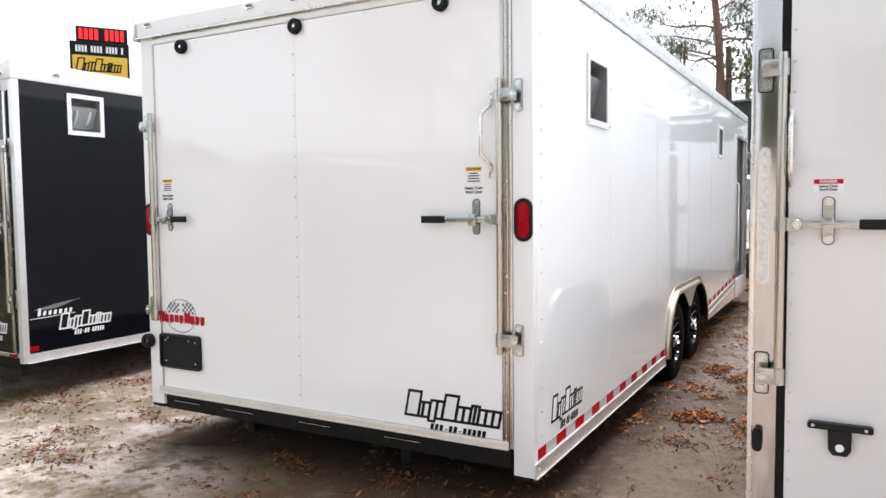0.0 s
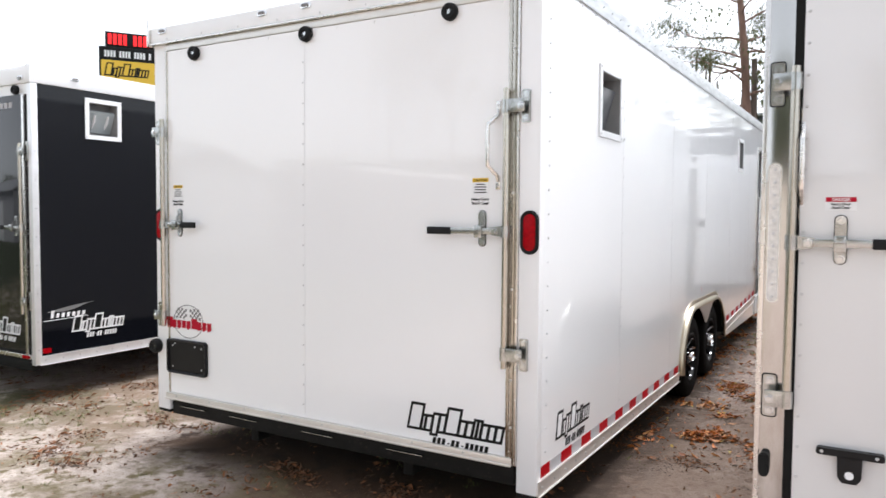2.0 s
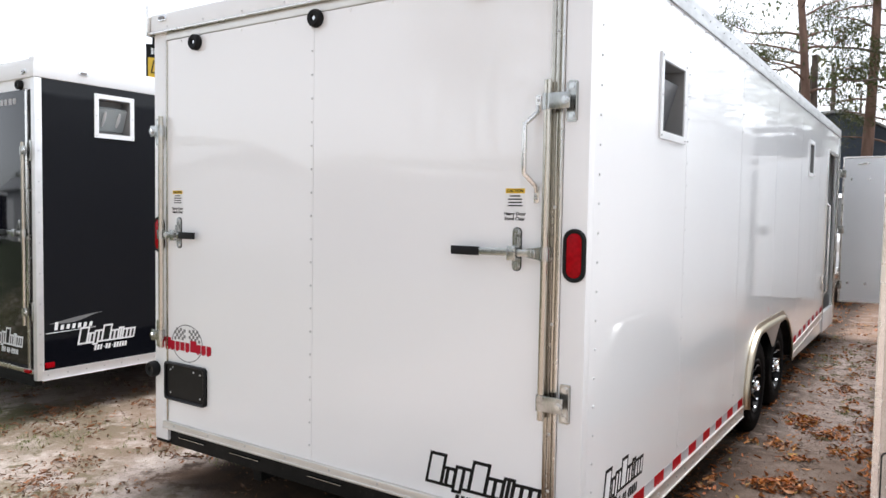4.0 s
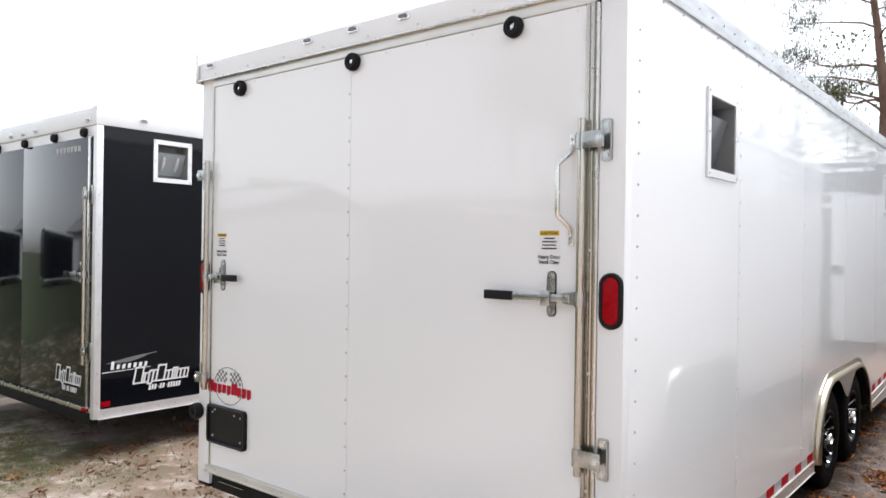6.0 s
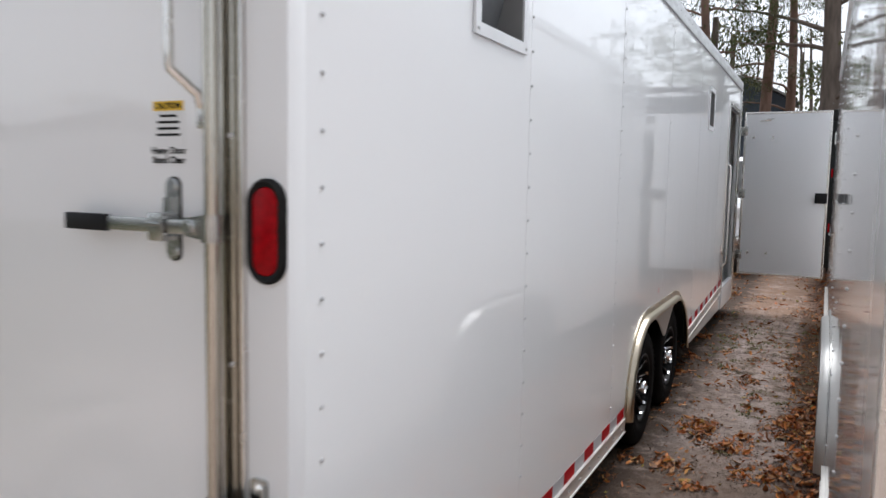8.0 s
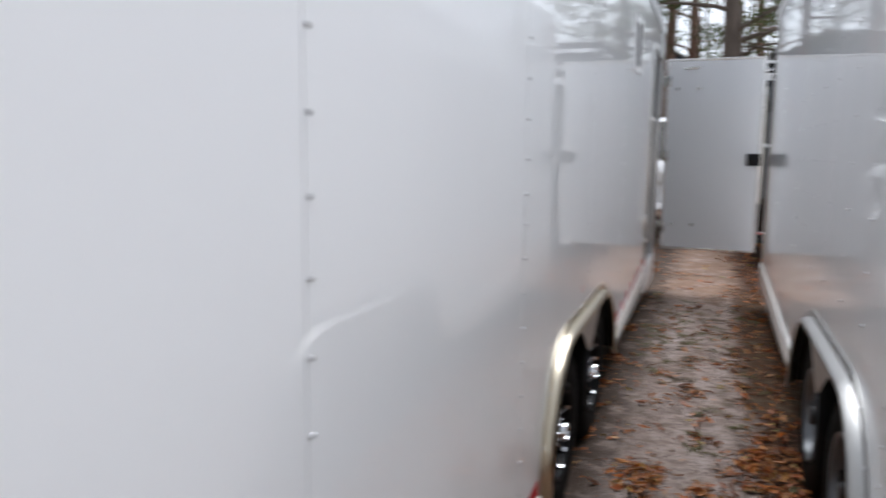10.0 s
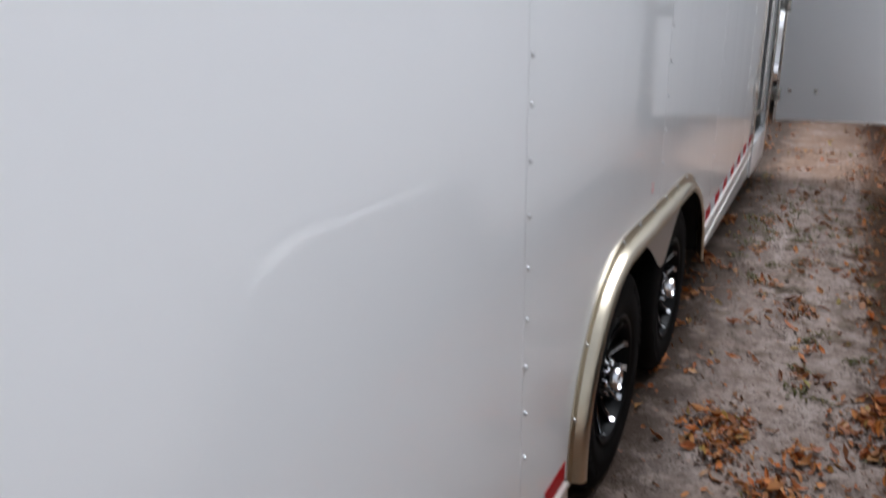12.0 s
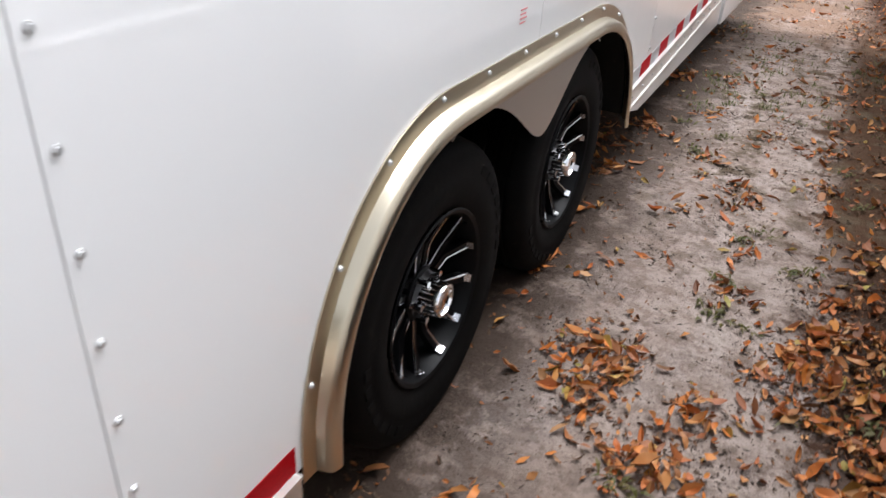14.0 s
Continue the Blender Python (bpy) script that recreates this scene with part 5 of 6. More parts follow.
        word_shapes(R, "dealer_decal", -0.62, 0.530, 0.42, 0.115, lambda u, v, d: (u, -0.010 - d, v), ink=VINYL, fill=INK, label="white outlined dealer decal")
        M = tagged(new("model_badge"), "white and silver swoosh model badge")
        M.parent = T
        sw = [(0.09 + 0.40 * i / 14, 0.705 + 0.022 * math.sin(i / 14 * 3.0) + 0.05 * (i / 14) ** 2) for i in range(15)]
        low = [(y, z - 0.004 - 0.030 * math.sin(math.pi * min(1, i / 13)) ** 1.5) for i, (y, z) in enumerate(sw)]
        part("swoosh", slab(B(), sw + low[::-1], 0.0012, 0.0020), GREY_INK, M)
        for i in range(7):
            y = 0.12 + 0.044 * i
            part("white_block", slab(B(), [(y, 0.655), (y + 0.024, 0.655), (y + 0.032, 0.690 if i else 0.715), (y + 0.008, 0.690 if i else 0.715)], 0.0022, 0.0032), VINYL, M)
        part("underline", slab(B(), [(0.06, 0.640), (0.44, 0.648), (0.44, 0.644), (0.06, 0.634)], 0.0022, 0.0032), VINYL, M)
        for i in range(7):
            x = -0.66 + 0.062 * i
            part("name_block", box(B(), x, x + 0.046, -0.0118, -0.0105, 2.30, 2.345), TAPE_SILVER, R)
        part("vent_cover", box(B(), -2.42, -2.20, -0.022, -0.0105, 2.02, 2.30, 0.012), PLASTIC, R, "dark square vent cover")
    return T


black_trailer((-4.28, 0.195, 0))
black_trailer((-7.35, 0.75, 0), full=False)
far_black = black_trailer((0.92 + W, 9.6, 0.18), full=False, length=4.5, sides=(-1,), label="black cargo trailer parked beyond the open door", corner=UNDER, up=-0.30)
# Extra-tall trailer added so the white side wall reflects a dark rectangle.
black_trailer((1.52 + W, 14.6, 0.15), full=False, length=4.5, sides=(-1,), label="tall black trailer added for a dark reflection in the white wall", corner=UNDER, up=0.75)
for z in (1.52, 0.82):
    oval_light(far_black, -W + 0.026, z, RED_LENS, 0.05, 0.14, -0.009)


# ---- ground ----
def height(x, y):
    far = min(1.0, math.hypot(x - 0.5, y - 2) / 30)
    h = 0.02 * noise.noise((x * 0.35, y * 0.35, 0)) + 0.010 * noise.noise((x * 1.7, y * 1.7, 3)) + 0.004 * noise.noise((x * 7, y * 7, 5))
    return h * (1 - far) - 0.012 + 0.028 * max(0.0, min(y - 3.3, 6.0)) * max(0.0, 1 - abs(x - 0.4) / 30) + 0.004


def ground():
    near = [-9 + 0.125 * i for i in range(109)]
    xs = [-900, -300, -120, -60, -35, -24, -16, -12] + near + [5.5, 7, 10, 16, 26, 40, 70, 150, 400, 900]
    ys = [-900, -300, -120, -70, -45, -30, -20, -13, -9, -6.5] + [-5 + 0.125 * i for i in range(121)] + [11, 12.5, 15, 20, 28, 40, 70, 150, 400, 900]
    verts = [(x, y, height(x, y)) for y in ys for x in xs]
    n = len(xs)
    faces = [(j * n + i, j * n + i + 1, (j + 1) * n + i + 1, (j + 1) * n + i) for j in range(len(ys) - 1) for i in range(n - 1)]
    me = bpy.data.meshes.new("ground")
    me.from_pydata(verts, [], faces)
    smooth(me, 80)
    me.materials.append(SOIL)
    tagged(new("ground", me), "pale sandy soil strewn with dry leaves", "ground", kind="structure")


ground()


# ---- litter, grass ----
CLUMPS = [(0.27, 3.62, 0.09, 0.15, 1.3), (0.78, 3.80, 0.11, 0.18, 1.5), (0.88, 4.05, 0.09, 0.25, 1.1), (0.46, 3.35, 0.09, 0.09, 1.0), (0.55, 3.57, 0.05, 0.06, 0.8), (0.88, 3.35, 0.12, 0.30, 0.7),
          (0.72, 3.02, 0.16, 0.12, 0.5), (0.20, 2.95, 0.10, 0.12, 0.6), (0.88, 2.65, 0.10, 0.3, 0.5)]


def density(x, y):
    """How thick the leaf litter lies: drifts along the trailers and loose clumps."""
    if 0 < x < 1.0 and 2.4 < y < 7:
        d = 0.016 + 0.6 * max(0.0, noise.noise((x * 5.0, y * 5.0, 17)) - 0.20)
        d += sum(a * math.exp(-((x - cx) / rx) ** 2 - ((y - cy) / ry) ** 2) * (0.25 + 1.5 * max(0.0, noise.noise((x * 9, y * 9, 7)) + 0.3)) for cx, cy, rx, ry, a in CLUMPS)
        return d + (0.04 if x > 0.70 and y > 4.2 else 0.0)
    d = 0.02 + 0.7 * max(0.0, noise.noise((x * 1.3, y * 1.3, 11)) + 0.02) ** 1.4
    d += 2.2 * max(0.0, noise.noise((x * 3.6, y * 3.6, 17)) - 0.09) ** 1.1
    if 0 < x < 1.0 and y > 0:
        d += 0.55 * max(0.0, (x - 0.60) / 0.32) * (0.35 + 1.3 * max(0.0, noise.noise((x * 2.6, y * 2.6, 41)) + 0.35))
    if 0 < x < 1.0 and y > 3.4:
        d *= 1 - 0.72 * min(1.0, (y - 3.4) / 1.4)
    return d


def leaves(name, count, rect, rng, size, mat, label, peak=1.0, lift=0.006):
    """Crumpled dry leaves and torn bits of leaves, heaped where the litter is thick."""
    vs, fs = [], []
    made = 0
    rows = [(-0.5, 0.06), (-0.28, 0.66), (-0.02, 1.0), (0.24, 0.78), (0.5, 0.05)]
    while made < count:
        x, y = rng.uniform(rect[0], rect[1]), rng.uniform(rect[2], rect[3])
        dens = density(x, y)
        if rng.random() * peak > dens:
            continue
        made += 1
        torn = rng.random() < 0.60
        L = size * (rng.uniform(0.25, 0.6) if torn else rng.uniform(0.65, 1.35))
        w = L * (rng.uniform(0.25, 0.8) if torn else rng.uniform(0.26, 0.48))
        curl, bend, fold = rng.uniform(-0.1, 1.3), rng.uniform(-0.6, 1.3), rng.uniform(-0.4, 0.7)
        pile = lift * rng.random() * (1 + 3.0 * min(1.0, dens))
        m = pose(x, y, height(x, y) + 0.002 + pile, rng.gauss(0, 22), rng.gauss(0, 22), rng.uniform(0, 360))
        k = len(vs)
        for a, b in rows:
            z = bend * L * a * a * 0.9
            for s in (-1, 0, 1):
                vs.append(m @ Vector((a * L + rng.gauss(0, 0.035) * L, s * b * w / 2 * rng.uniform(0.75, 1.2) + fold * w * 0.3 * a, z + abs(s) * curl * b * w / 2 + rng.gauss(0, 0.035) * L)))
        for i in range(len(rows) - 1):
            for s in (0, 1):
                p = k + 3 * i + s
                fs.append((p, p + 1, p + 4, p + 3))
    me = bpy.data.meshes.new(name)
    me.from_pydata(vs, [], fs)
    smooth(me, 40)
    me.materials.append(mat)
    return tagged(new(name, me), label, "leaf litter", kind="stuff")


rng = random.Random(5)
leaves("leaf_litter", 3600, (-0.05, 1.1, 1.6, 7.0), rng, 0.052, LITTER, "curled orange-brown dry leaves on sand", 1.0, 0.010)
leaves("leaf_litter", 1500, (-0.3, 1.3, 4.5, 12.0), rng, 0.055, LITTER, "dry brown leaves on sand between the trailers", 1.0)
leaves("leaf_litter", 3600, (-6.5, 1.4, -4.0, 3.0), rng, 0.044, YARD_LITTER, "scattered dry brown leaves on sandy ground", 1.1)

leaves("leaf_crumbs", 14000, (-0.2, 1.2, 1.4, 9.0), rng, 0.020, CRUMBS, "small torn brown leaf bits on sand", 0.8, 0.004)
leaves("leaf_crumbs", 7000, (-6.5, 1.4, -4.0, 3.0), rng, 0.020, CRUMBS, "small torn brown leaf bits on open sand", 0.8, 0.004)


def chips(name, count, rect, rng):
    vs, fs = [], []
    made = 0
    while made < count:
        x, y = rng.uniform(rect[0], rect[1]), rng.uniform(rect[2], rect[3])
        if rng.random() > 0.06 + 0.5 * density(x, y) + 1.6 * max(0.0, noise.noise((x * 6, y * 6, 2)) - 0.1):
            continue
        made += 1
        L, w, t = 0.004 + 0.022 * rng.random() ** 3, rng.uniform(0.002, 0.006), rng.uniform(0.001, 0.004)
        m = pose(x, y, height(x, y) + t * 0.4, 0, rng.gauss(0, 6), rng.uniform(0, 360))
        k = len(vs)
        vs += [m @ Vector(p) for p in ((-L / 2, 0, 0), (0, -w / 2, 0), (L / 2, 0, 0), (0, w / 2, 0), (0, 0, t))]
        fs += [(k, k + 1, k + 4), (k + 1, k + 2, k + 4), (k + 2, k + 3, k + 4), (k + 3, k, k + 4)]
    me = bpy.data.meshes.new(name)
    me.from_pydata(vs, [], fs)
    me.materials.append(DEBRIS)
    return tagged(new(name, me), "dark bark chips and leaf crumbs on sand", "debris", kind="stuff")


chips("ground_debris", 20000, (-0.3, 1.3, 1.2, 9.0), rng)
chips("ground_debris", 7000, (-6.5, 1.6, -4.2, 3.5), rng)


def grass(name, count, rect, rng, thresh, fade=None):
    vs, fs = [], []
    made = 0
    while made < count:
        x, y = rng.uniform(rect[0], rect[1]), rng.uniform(rect[2], rect[3])
        if noise.noise((x * 0.9 + 7, y * 0.9, 23)) + 0.5 * noise.noise((x * 4, y * 4, 29)) < thresh:
            continue
        if fade and rng.random() > (fade - x) / 3.0:
            continue
        made += 1
        for _ in range(rng.randint(5, 11)):
            h, w = rng.uniform(0.010, 0.034), rng.uniform(0.0015, 0.003)
            px, py, a = x + rng.gauss(0, 0.018), y + rng.gauss(0, 0.018), rng.uniform(0, math.tau)
            lean = Vector((math.cos(a), math.sin(a), 0)) * h * rng.uniform(0.5, 1.6)
            side = Vector((-math.sin(a), math.cos(a), 0)) * w
            b = Vector((px, py, height(px, py) - 0.004))
            k = len(vs)
            vs += [b - side, b + side, b + lean * 0.45 + Vector((0, 0, h * 0.65)) + side * 0.7, b + lean * 0.45 + Vector((0, 0, h * 0.65)) - side * 0.7, b + lean + Vector((0, 0, h * 0.9))]
            fs += [(k, k + 1, k + 2, k + 3), (k + 3, k + 2, k + 4)]
    me = bpy.data.meshes.new(name)
    me.from_pydata(vs, [], fs)
    me.materials.append(GRASS)
    return tagged(new(name, me), "sparse green and straw grass tufts", "grass", kind="stuff")


grass("grass_tufts", 1900, (-8, -2.2, -3.6, 0.2), rng, 0.10, -2.2)
grass("grass_tufts", 600, (-8, 1.0, -3.6, 1.5), rng, 0.18)
grass("grass_tufts", 120, (0.05, 0.95, 3.6, 8.0), rng, 0.16)


def weeds(name, spots, rng):
    """Low green sprigs that have come up through the sand."""
    vs, fs = [], []
    for x, y in spots:
        for _ in range(rng.randint(16, 30)):
            a, h, w = rng.uniform(0, math.tau), rng.uniform(0.012, 0.040), rng.uniform(0.003, 0.007)
            px, py = x + rng.gauss(0, 0.024), y + rng.gauss(0, 0.020)
            out, side = Vector((math.cos(a), math.sin(a), 0)) * h, Vector((-math.sin(a), math.cos(a), 0)) * w
            b, up = Vector((px, py, height(px, py))), Vector((0, 0, h * rng.uniform(0.2, 0.7)))
            k = len(vs)
            vs += [b, b + out * 0.5 + up - side, b + out * 1.1 + up * 0.8, b + out * 0.5 + up + side]
            fs += [(k, k + 1, k + 2, k + 3)]
    me = bpy.data.meshes.new(name)
    me.from_pydata(vs, [], fs)
    me.materials.append(SPRIG)
    return tagged(new(name, me), "low olive-green weed sprigs in pale sand", "weeds", kind="stuff")


weeds("weed_sprigs", [(0.28, 5.43), (0.24, 5.16), (0.21, 5.20), (0.10, 5.54), (0.50, 4.47), (0.49, 4.20), (0.56, 3.97), (0.49, 4.00), (0.75, 3.67), (0.57, 4.57), (0.71, 4.40), (0.68, 4.36), (0.80, 5.3), (0.85, 5.0), (0.43, 3.27), (0.9, 3.7), (0.36, 6.1)], rng)
leaves("leaf_litter", 1500, (-4.6, -2.7, -0.7, 1.2), rng, 0.038, YARD_LITTER, "dull brown leaves between the parked trailers", 0.5)
leaves("leaf_litter", 2600, (-1.9, 0.5, -1.1, 0.3), rng, 0.040, YARD_LITTER, "dull brown leaf heap behind the trailer", 0.5)


# ---- trees ----
def crown_mesh(name, centres, per, spread, size, rng, mat, narrow=0.3):
    vs, fs = [], []
    for c in centres:
        for _ in range(per):
            p = Vector(c) + Vector((rng.gauss(0, spread), rng.gauss(0, spread), rng.gauss(0, spread * 0.7)))
            m = Matrix.Translation(p) @ Euler((rng.uniform(0, 6.3), rng.uniform(0, 6.3), rng.uniform(0, 6.3))).to_matrix().to_4x4()
            L = size * rng.uniform(0.6, 1.4)
            k = len(vs)
            vs += [m @ Vector(q) for q in ((-L / 2, 0, 0), (0, -L * narrow / 2, 0.1 * L), (L / 2, 0, 0), (0, L * narrow / 2, 0.1 * L))]
            fs.append((k, k + 1, k + 2, k + 3))
    me = bpy.data.meshes.new(name)
    me.from_pydata([tuple(v) for v in vs], [], fs)
    me.materials.append(mat)
    return me


def tree(x, y, h, r, rng, low=0.35, limbs=14, reach=3.0, per=60, needles=True, lean=(0, 0), label="tall pine with bare reddish trunk", boughs=()):
    T = thing("pine_tree" if needles else "oak_tree", label, "tree", (x, y, -0.05))
    n = 12
    pts, rad = [], []
    for i in range(n + 1):
        u = i / n
        pts.append((lean[0] * u * u * h + 0.12 * math.sin(u * 5 + x), lean[1] * u * h + 0.12 * math.cos(u * 4 + y) - 0.12, u * h))
        rad.append(max(0.03, r * (1.25 - 0.25 * min(1, u * 12)) * (1 - 0.78 * u)))
    bark = BARK if needles else BARK_GREY
    part("trunk", tube(B(), pts, rad, 14), bark, T)
    tips = []
    for k in range(limbs):
        u = low + (0.97 - low) * (k + rng.random() * 0.6) / limbs
        i = min(n - 1, int(u * n))
        a0 = Vector(pts[i]).lerp(Vector(pts[i + 1]), u * n - i)
        a = rng.uniform(0, math.tau)
        ln = reach * (1.1 - 0.65 * u) * rng.uniform(0.7, 1.25)
        d = Vector((math.cos(a), math.sin(a), rng.uniform(-0.05, 0.45)))
        q = [a0]
        for s in range(1, 6):
            q.append(a0 + d * ln * s / 5 + Vector((rng.gauss(0, 0.08), rng.gauss(0, 0.08), 0.10 * math.sin(s) * ln / 3)))
        r0 = rad[i] * 0.28
        part("limb", tube(B(), q, [r0 * (1 - 0.16 * s) for s in range(6)], 6), bark, T)
        for s in (3, 4, 5):
            for _ in range(2):
                e = q[s] + Vector((rng.gauss(0, 0.35), rng.gauss(0, 0.35), rng.gauss(0.1, 0.25))) * ln / 2.5
                tips.append(e)
    for z, dx, dz in boughs:
        i = min(n - 1, int(z / h * n))
        a0 = Vector(pts[i]).lerp(Vector(pts[i + 1]), z / h * n - i)
        q = [a0 + Vector((dx * k / 6, 0.05 * k, dz * (k / 6) ** 1.5 + 0.10 * math.sin(k * 1.3))) for k in range(7)]
        part("limb", tube(B(), q, [rad[i] * 0.36 * (1 - 0.13 * k) for k in range(7)], 7), bark, T)
        for k in (3, 4, 5):
            e = q[k] + Vector((0.35 * dx / abs(dx), 0, 0.45 * (-1) ** k))
            part("twig", tube(B(), [q[k], q[k].lerp(e, 0.6) + Vector((0, 0, 0.05)), e], [0.022, 0.014, 0.006], 5), bark, T)
            tips.append(e)
        tips += [q[5], q[6], q[6] + Vector((0.25, 0, 0.15)), q[6] - Vector((0.2, 0, 0.1))]
    me = crown_mesh("crown", tips, per, 0.20 if needles else 0.34, 0.20 if needles else 0.15, rng, NEEDLES if needles else FOLIAGE, 0.10 if needles else 0.5)
    shared("crown", me, T, Matrix())
    return T


rng = random.Random(21)
tree(-2.42, 24.0, 15, 0.20, rng, 0.40, 22, 3.6, 95, lean=(-0.123, 0), boughs=((7.5, -2.7, 0.85), (6.4, -1.6, 0.45), (7.0, 1.25, 0.35), (5.6, 1.5, 0.6), (5.2, -1.2, 0.2)))
tree(-1.05, 25.5, 16, 0.22, rng, 0.30, 16, 3.0, 60, label="slim pine behind the open trailer door")
tree(-0.40, 27.0, 15, 0.20, rng, 0.25, 16, 3.0, 60, lean=(-0.03, 0), label="slim leaning pine at the wood's edge")
tree(0.75, 24.5, 15, 0.36, rng, 0.22, 20, 4.0, 46, False, label="thick-trunked oak at the wood's edge")
tree(2.6, 26.0, 14, 0.26, rng, 0.22, 18, 3.6, 46, False, label="dark oak at the wood's edge")
tree(1.9, 30.0, 15, 0.22, rng, 0.25, 16, 3.0, 60, label="slim pine deeper in the wood")
part("snag", rod(B(), (0, 0, 0), (-0.10, 0, 6.9), 0.12, 0.10, 12), BARK_GREY, thing("dead_tree", "broken grey dead trunk beside a pine", "tree", (-2.45, 24.3, -0.05)))


def undergrowth(name, rect, count, per, rng, label, zmax):
    cs = [(rng.uniform(rect[0], rect[1]), rng.uniform(rect[2], rect[3]), zmax * rng.random() ** 1.3) for _ in range(count)]
    me = crown_mesh(name, cs, per, 0.45, 0.20, rng, FOLIAGE, 0.5)
    return tagged(new(name, me), label, "undergrowth", kind="stuff")


undergrowth("undergrowth", (-7, 7, 29, 36), 70, 34, rng, "leafy undergrowth along the wood's edge", 5.0)


def far_wood(name, rect, trunks, rng, label, hmax, clumps, per, size, low=0.08, crest=None):
    bm = B()
    for _ in range(trunks):
        x, y = rng.uniform(rect[0], rect[1]), rng.uniform(rect[2], rect[3])
        h = hmax * rng.uniform(0.8, 1.2)
        rod(bm, (x, y, 0), (x + rng.gauss(0, 0.3), y, h), rng.uniform(0.08, 0.2), 0.05, 6)
    mesh = mesh_of(name + "_trunks", bm, BARK_GREY)
    tagged(new("far_trunks", mesh), label + ", trunks", "wood", kind="stuff")
    cs = [(rng.uniform(rect[0], rect[1]), rng.uniform(rect[2], rect[3]), hmax * (low + (1 - low) * rng.random() ** 0.8)) for _ in range(clumps)]
    if crest:
        cs = [(x, y, z * crest(x)) for x, y, z in cs]
    tagged(new(name, crown_mesh(name, cs, per, 0.8, size, rng, FOLIAGE, 0.5)), label + ", foliage", "wood", kind="stuff")


def skyline(x):
    """Height of the far tree line along the yard, as a share of six metres."""
    mound = 0.85 * math.exp(-((x + 84.0) / 6.0) ** 4)
    return 1.0 + mound + 0.20 * math.exp(-((x + 52.0) / 6.0) ** 2) - 0.20 * math.exp(-((x + 64.0) / 4.0) ** 2) + 0.14 * math.exp(-((x + 37.0) / 5.0) ** 2) + 0.05 * math.sin(x * 0.9)


far_wood("far_wood", (-12, 14, 36, 48), 60, rng, "dense mixed wood behind the trailers", 9, 70, 26, 0.35)
far_wood("tree_line", (-115, -16, -70, -58), 70, rng, "distant line of trees across the yard", 5.6, 2600, 22, 0.9, crest=skyline)
far_wood("tall_trees", (-29, -18, -41, -36), 8, rng, "tall airy trees across the yard", 16.0, 90, 24, 0.45, 0.5)
far_wood("tall_trees", (-7, 8, -44, -36), 22, rng, "tall wood beside the yard", 14.0, 900, 28, 0.7, 0.45)
for bx, by in ((-9.5, -17.0), (-22.5, -11.5)):
    black_trailer((bx, by, 0), full=False, label="black enclosed trailer parked across the yard")


# ---- grey shed across the yard ----
S = thing("yard_shed", "low grey metal shed across the yard", "shed", (-27.5, -16.5, 0))
part("wall", box(B(), -1.6, 7.0, -3, 3, -0.05, 3.0), CONCRETE, S)
part("roof", slab(B(), [(-3.3, 2.95), (0, 3.9), (3.3, 2.95), (3.3, 3.02), (0, 4.0), (-3.3, 3.02)], -1.8, 7.2), GALV, S, "shallow metal roof")
part("roller_door", box(B(), 1.2, 4.2, 2.99, 3.03, 0.0, 2.4), VINYL, S, "white roller door")


# ---- unseen beige building, added so the steel corner post reflects beige ----
Y = thing("reflection_building", "unseen beige building added for the corner post to reflect", "building", (-2.0, -34.0, 0))
part("wall", box(B(), -9.0, 8.0, -4.0, 4.0, -0.1, 4.8), BEIGE, Y)
part("roof", slab(B(), [(-4.3, 4.75), (0, 5.6), (4.3, 4.75), (4.3, 4.85), (0, 5.72), (-4.3, 4.85)], -9.3, 8.3), GALV, Y, "shallow metal roof")


# ---- blue-grey shed among the trees ----
K = thing("storage_shed", "blue-grey metal shed seen between tree trunks", "shed", (-2.6, 30.5, 0.15))
part("wall", slab(B(), [(-2.2, 0.0), (2.2, 0.0), (2.2, 4.5), (0.6, 5.35), (-2.2, 5.2)], -1.5, 1.5, "y"), SHED_BLUE, K)
part("roof", slab(B(), [(-2.4, 5.22), (0.6, 5.39), (2.4, 4.45), (2.4, 4.53), (0.6, 5.49), (-2.4, 5.32)], -1.7, 1.7, "y"), GALV, K, "dull metal roof")


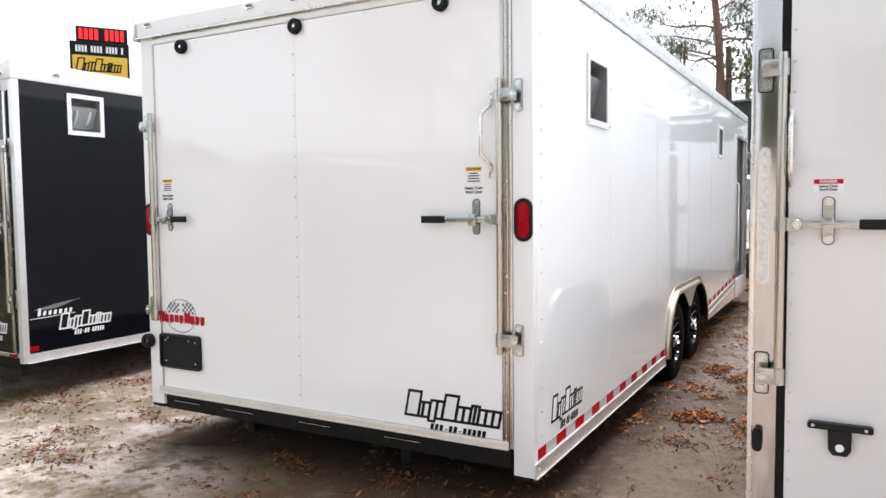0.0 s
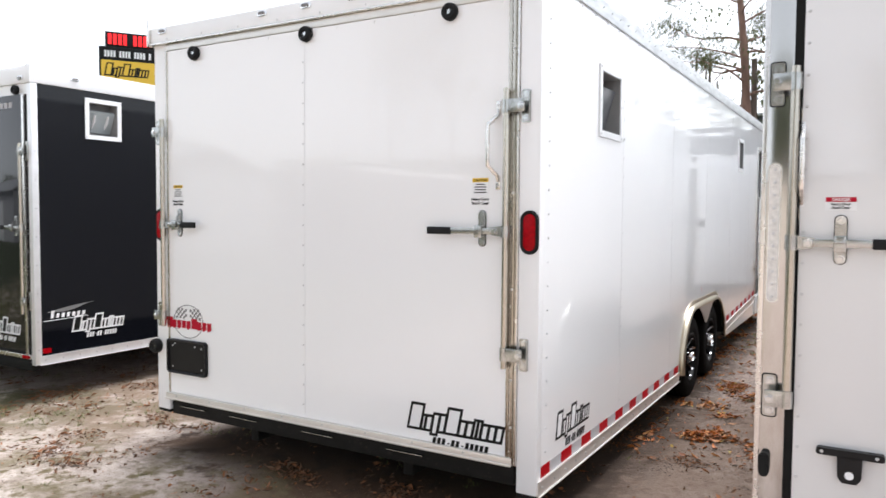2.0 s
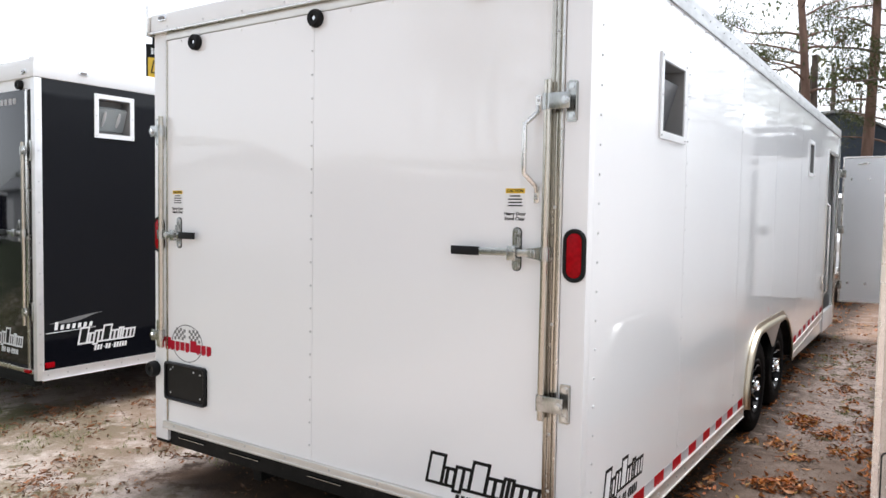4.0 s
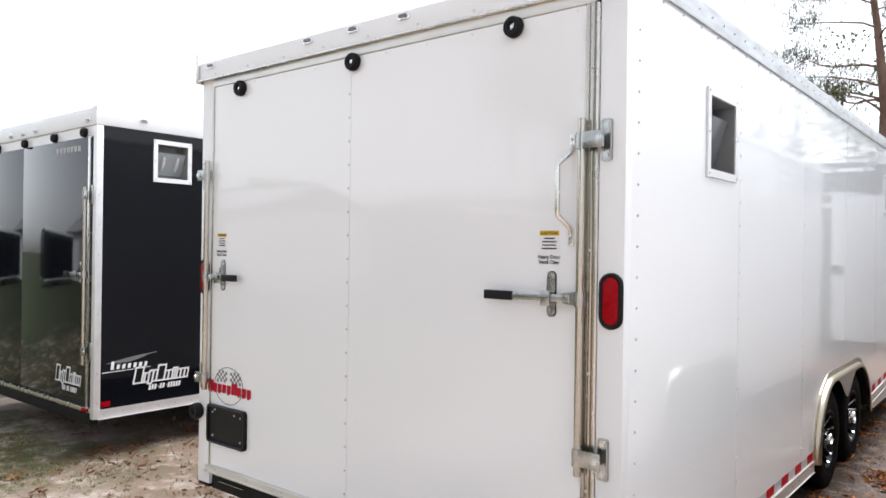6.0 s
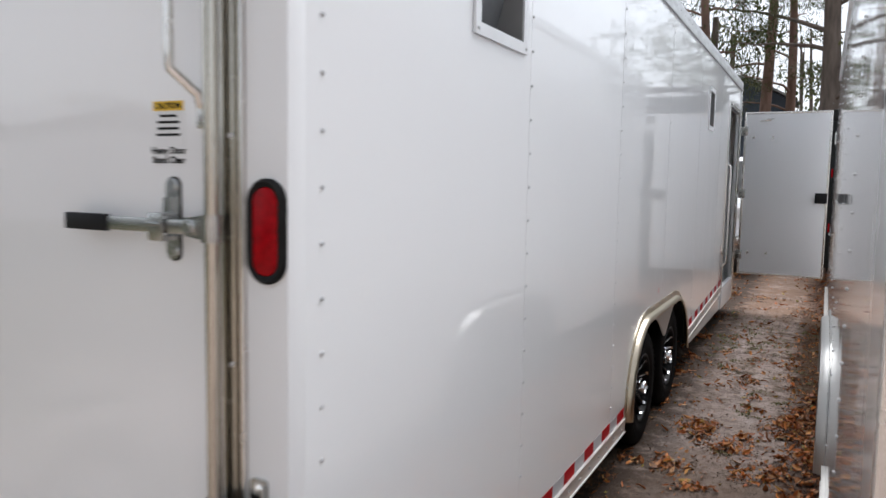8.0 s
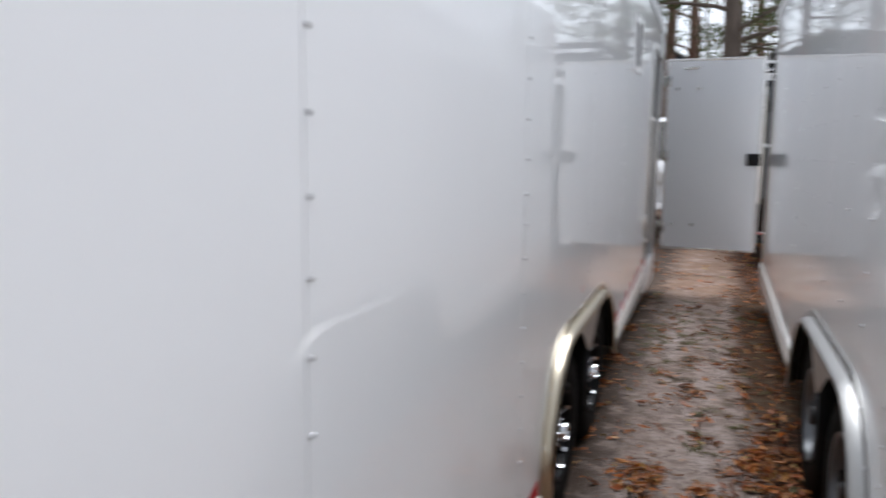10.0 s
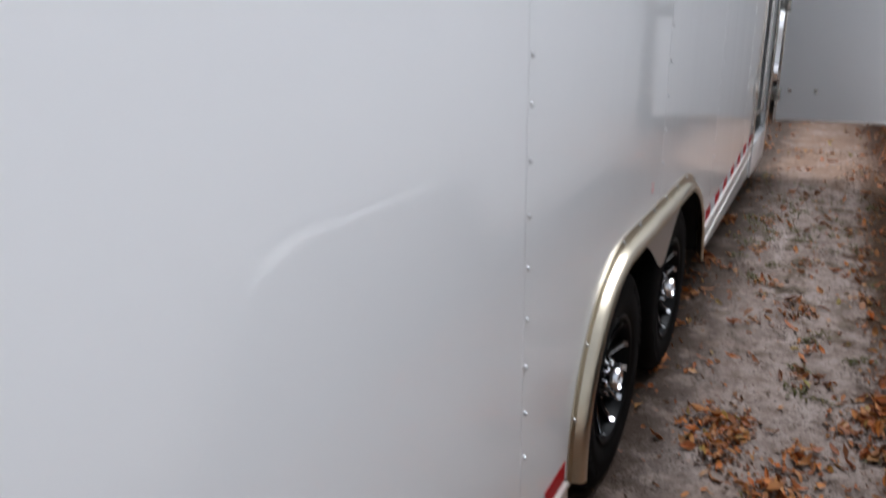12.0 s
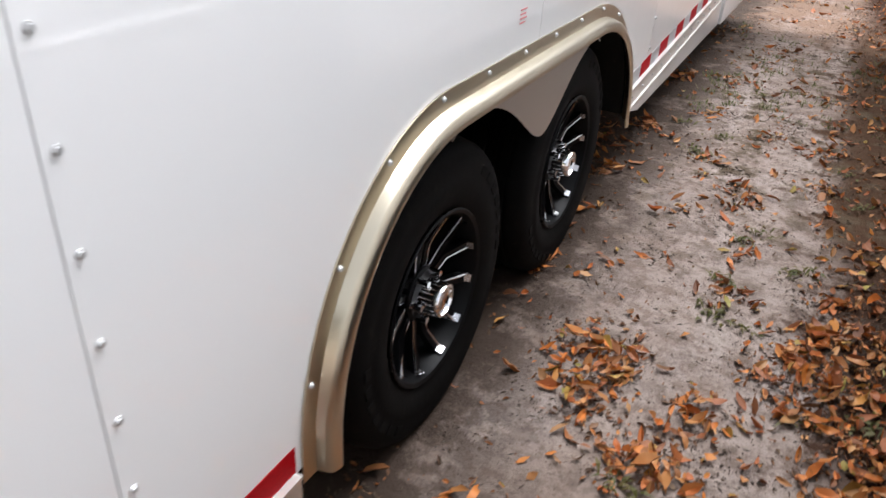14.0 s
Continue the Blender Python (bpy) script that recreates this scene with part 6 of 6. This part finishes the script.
# ---- roadside sign and cable ----
def roadside_sign():
    S = thing("pole_sign", "tall yellow dealer sign with red lamp display", "sign", (-32.0, 21.35, 0.35), 56)
    part("pole", box(B(), -0.25, 0.25, 0.0, 0.5, -0.40, 8.0), UNDER, S)
    part("cabinet", box(B(), -1.35, 1.35, -0.35, 0.45, 6.2, 9.4, 0.03), INK, S)
    part("face", box(B(), -1.25, 1.25, -0.37, -0.351, 6.3, 8.72), YELLOW_INK, S, "yellow face")
    part("strip", box(B(), -1.25, 1.25, -0.37, -0.351, 8.76, 9.32), INK, S)
    for i in range(16):
        if i % 5 != 4:
            part("print_bar", box(B(), -1.1 + 0.138 * i, -1.0 + 0.138 * i, -0.378, -0.371, 8.88, 9.20), VINYL, S)
    word_shapes(S, "name_shapes", -1.1, 7.98, 2.0, 0.58, lambda u, v, d: (u, -0.372 - 4 * d, v), ink=INK, fill=YELLOW_INK, tail=False)
    part("display", box(B(), -1.05, 1.30, -0.30, 0.40, 9.42, 10.15, 0.02), INK, S)
    m = bpy.data.materials.new("red_lamp_digits")
    m.use_nodes = True
    b = m.node_tree.nodes["Principled BSDF"]
    b.inputs["Base Color"].default_value = (0.6, 0.01, 0.01, 1)
    b.inputs["Emission Color"].default_value = (1.0, 0.008, 0.012, 1)
    b.inputs["Emission Strength"].default_value = 0.45
    for i in range(9):
        if i != 4:
            x = -0.92 + 0.235 * i
            part("lamp_bar", box(B(), x, x + 0.16, -0.312, -0.301, 9.52, 10.05), m, S, "glowing red bar")


roadside_sign()
W1 = thing("power_line", "thin overhead cable between two wooden poles", "power line", (-40, 12, 0))
part("pole", rod(B(), (-30, 0, -0.1), (-30, 0, 8.9), 0.15, 0.11, 12), WOOD, W1)
part("pole", rod(B(), (18, 7.0, -0.1), (18, 7.0, 7.0), 0.15, 0.11, 12), WOOD, W1)
part("cable", tube(B(), [(1.2 * i * 2 - 30, 0.35 * i, 8.2 - 0.10 * i + 0.004 * (i - 10) ** 2) for i in range(21)], 0.02, 5), UNDER, W1)


# ---- white pickup parked beyond the trailers ----
def pickup(at):
    P = thing("pickup_truck", "white pickup truck parked beyond the open trailer door", "truck", at)
    side = [(0.0, 0.52), (0.02, 0.95), (0.12, 1.08), (1.25, 1.16), (1.28, 1.16), (5.25, 1.16), (5.30, 1.05), (5.30, 0.55), (4.75, 0.50), (4.62, 0.78), (4.35, 0.90), (4.05, 0.78), (3.92, 0.46), (1.42, 0.46), (1.30, 0.78), (1.00, 0.90), (0.70, 0.78), (0.58, 0.50)]
    body = slab(B(), side, -0.95, 0.95)
    bmesh.ops.bevel(body, geom=body.edges[:], offset=0.03, segments=2, affect="EDGES", clamp_overlap=True)
    part("body", body, WHITE_POST, P)
    cab = slab(B(), [(1.30, 1.165), (2.00, 1.80), (2.30, 1.86), (3.10, 1.86), (3.30, 1.80), (3.42, 1.165)], -0.80, 0.80)
    part("cab", cab, WHITE_POST, P)
    part("windscreen", slab(B(), [(1.36, 1.235), (1.94, 1.765), (1.93, 1.778), (1.345, 1.245)], -0.72, 0.72), INK, P, "dark windscreen")
    for s in (-1, 1):
        part("side_window", slab(B(), [(1.62, 1.25), (2.08, 1.72), (3.10, 1.72), (3.20, 1.25)], s * 0.801, s * 0.806), INK, P, "dark side window")
        part("headlight", box(B(), s * 0.74 - 0.17, s * 0.74 + 0.17, -0.012, 0.06, 0.86, 1.02, 0.01), CLEAR_LENS, P, "clear headlight")
        part("mirror", box(B(), s * 0.97 - 0.10, s * 0.97 + 0.10, 1.72, 1.80, 1.20, 1.42, 0.02), PLASTIC, P)
    part("grille", box(B(), -0.52, 0.52, -0.014, 0.05, 0.74, 1.02, 0.01), PLASTIC, P, "black grille")
    part("bumper", box(B(), -0.94, 0.94, -0.10, 0.02, 0.42, 0.62, 0.03), CHROME, P, "chrome front bumper")
    for y in (1.0, 4.35):
        for s in (-1, 1):
            wheel(P, STEELIES, s * 0.90, y, s, 0.34)
    return P


pickup((-0.93, 10.8, 0.17))
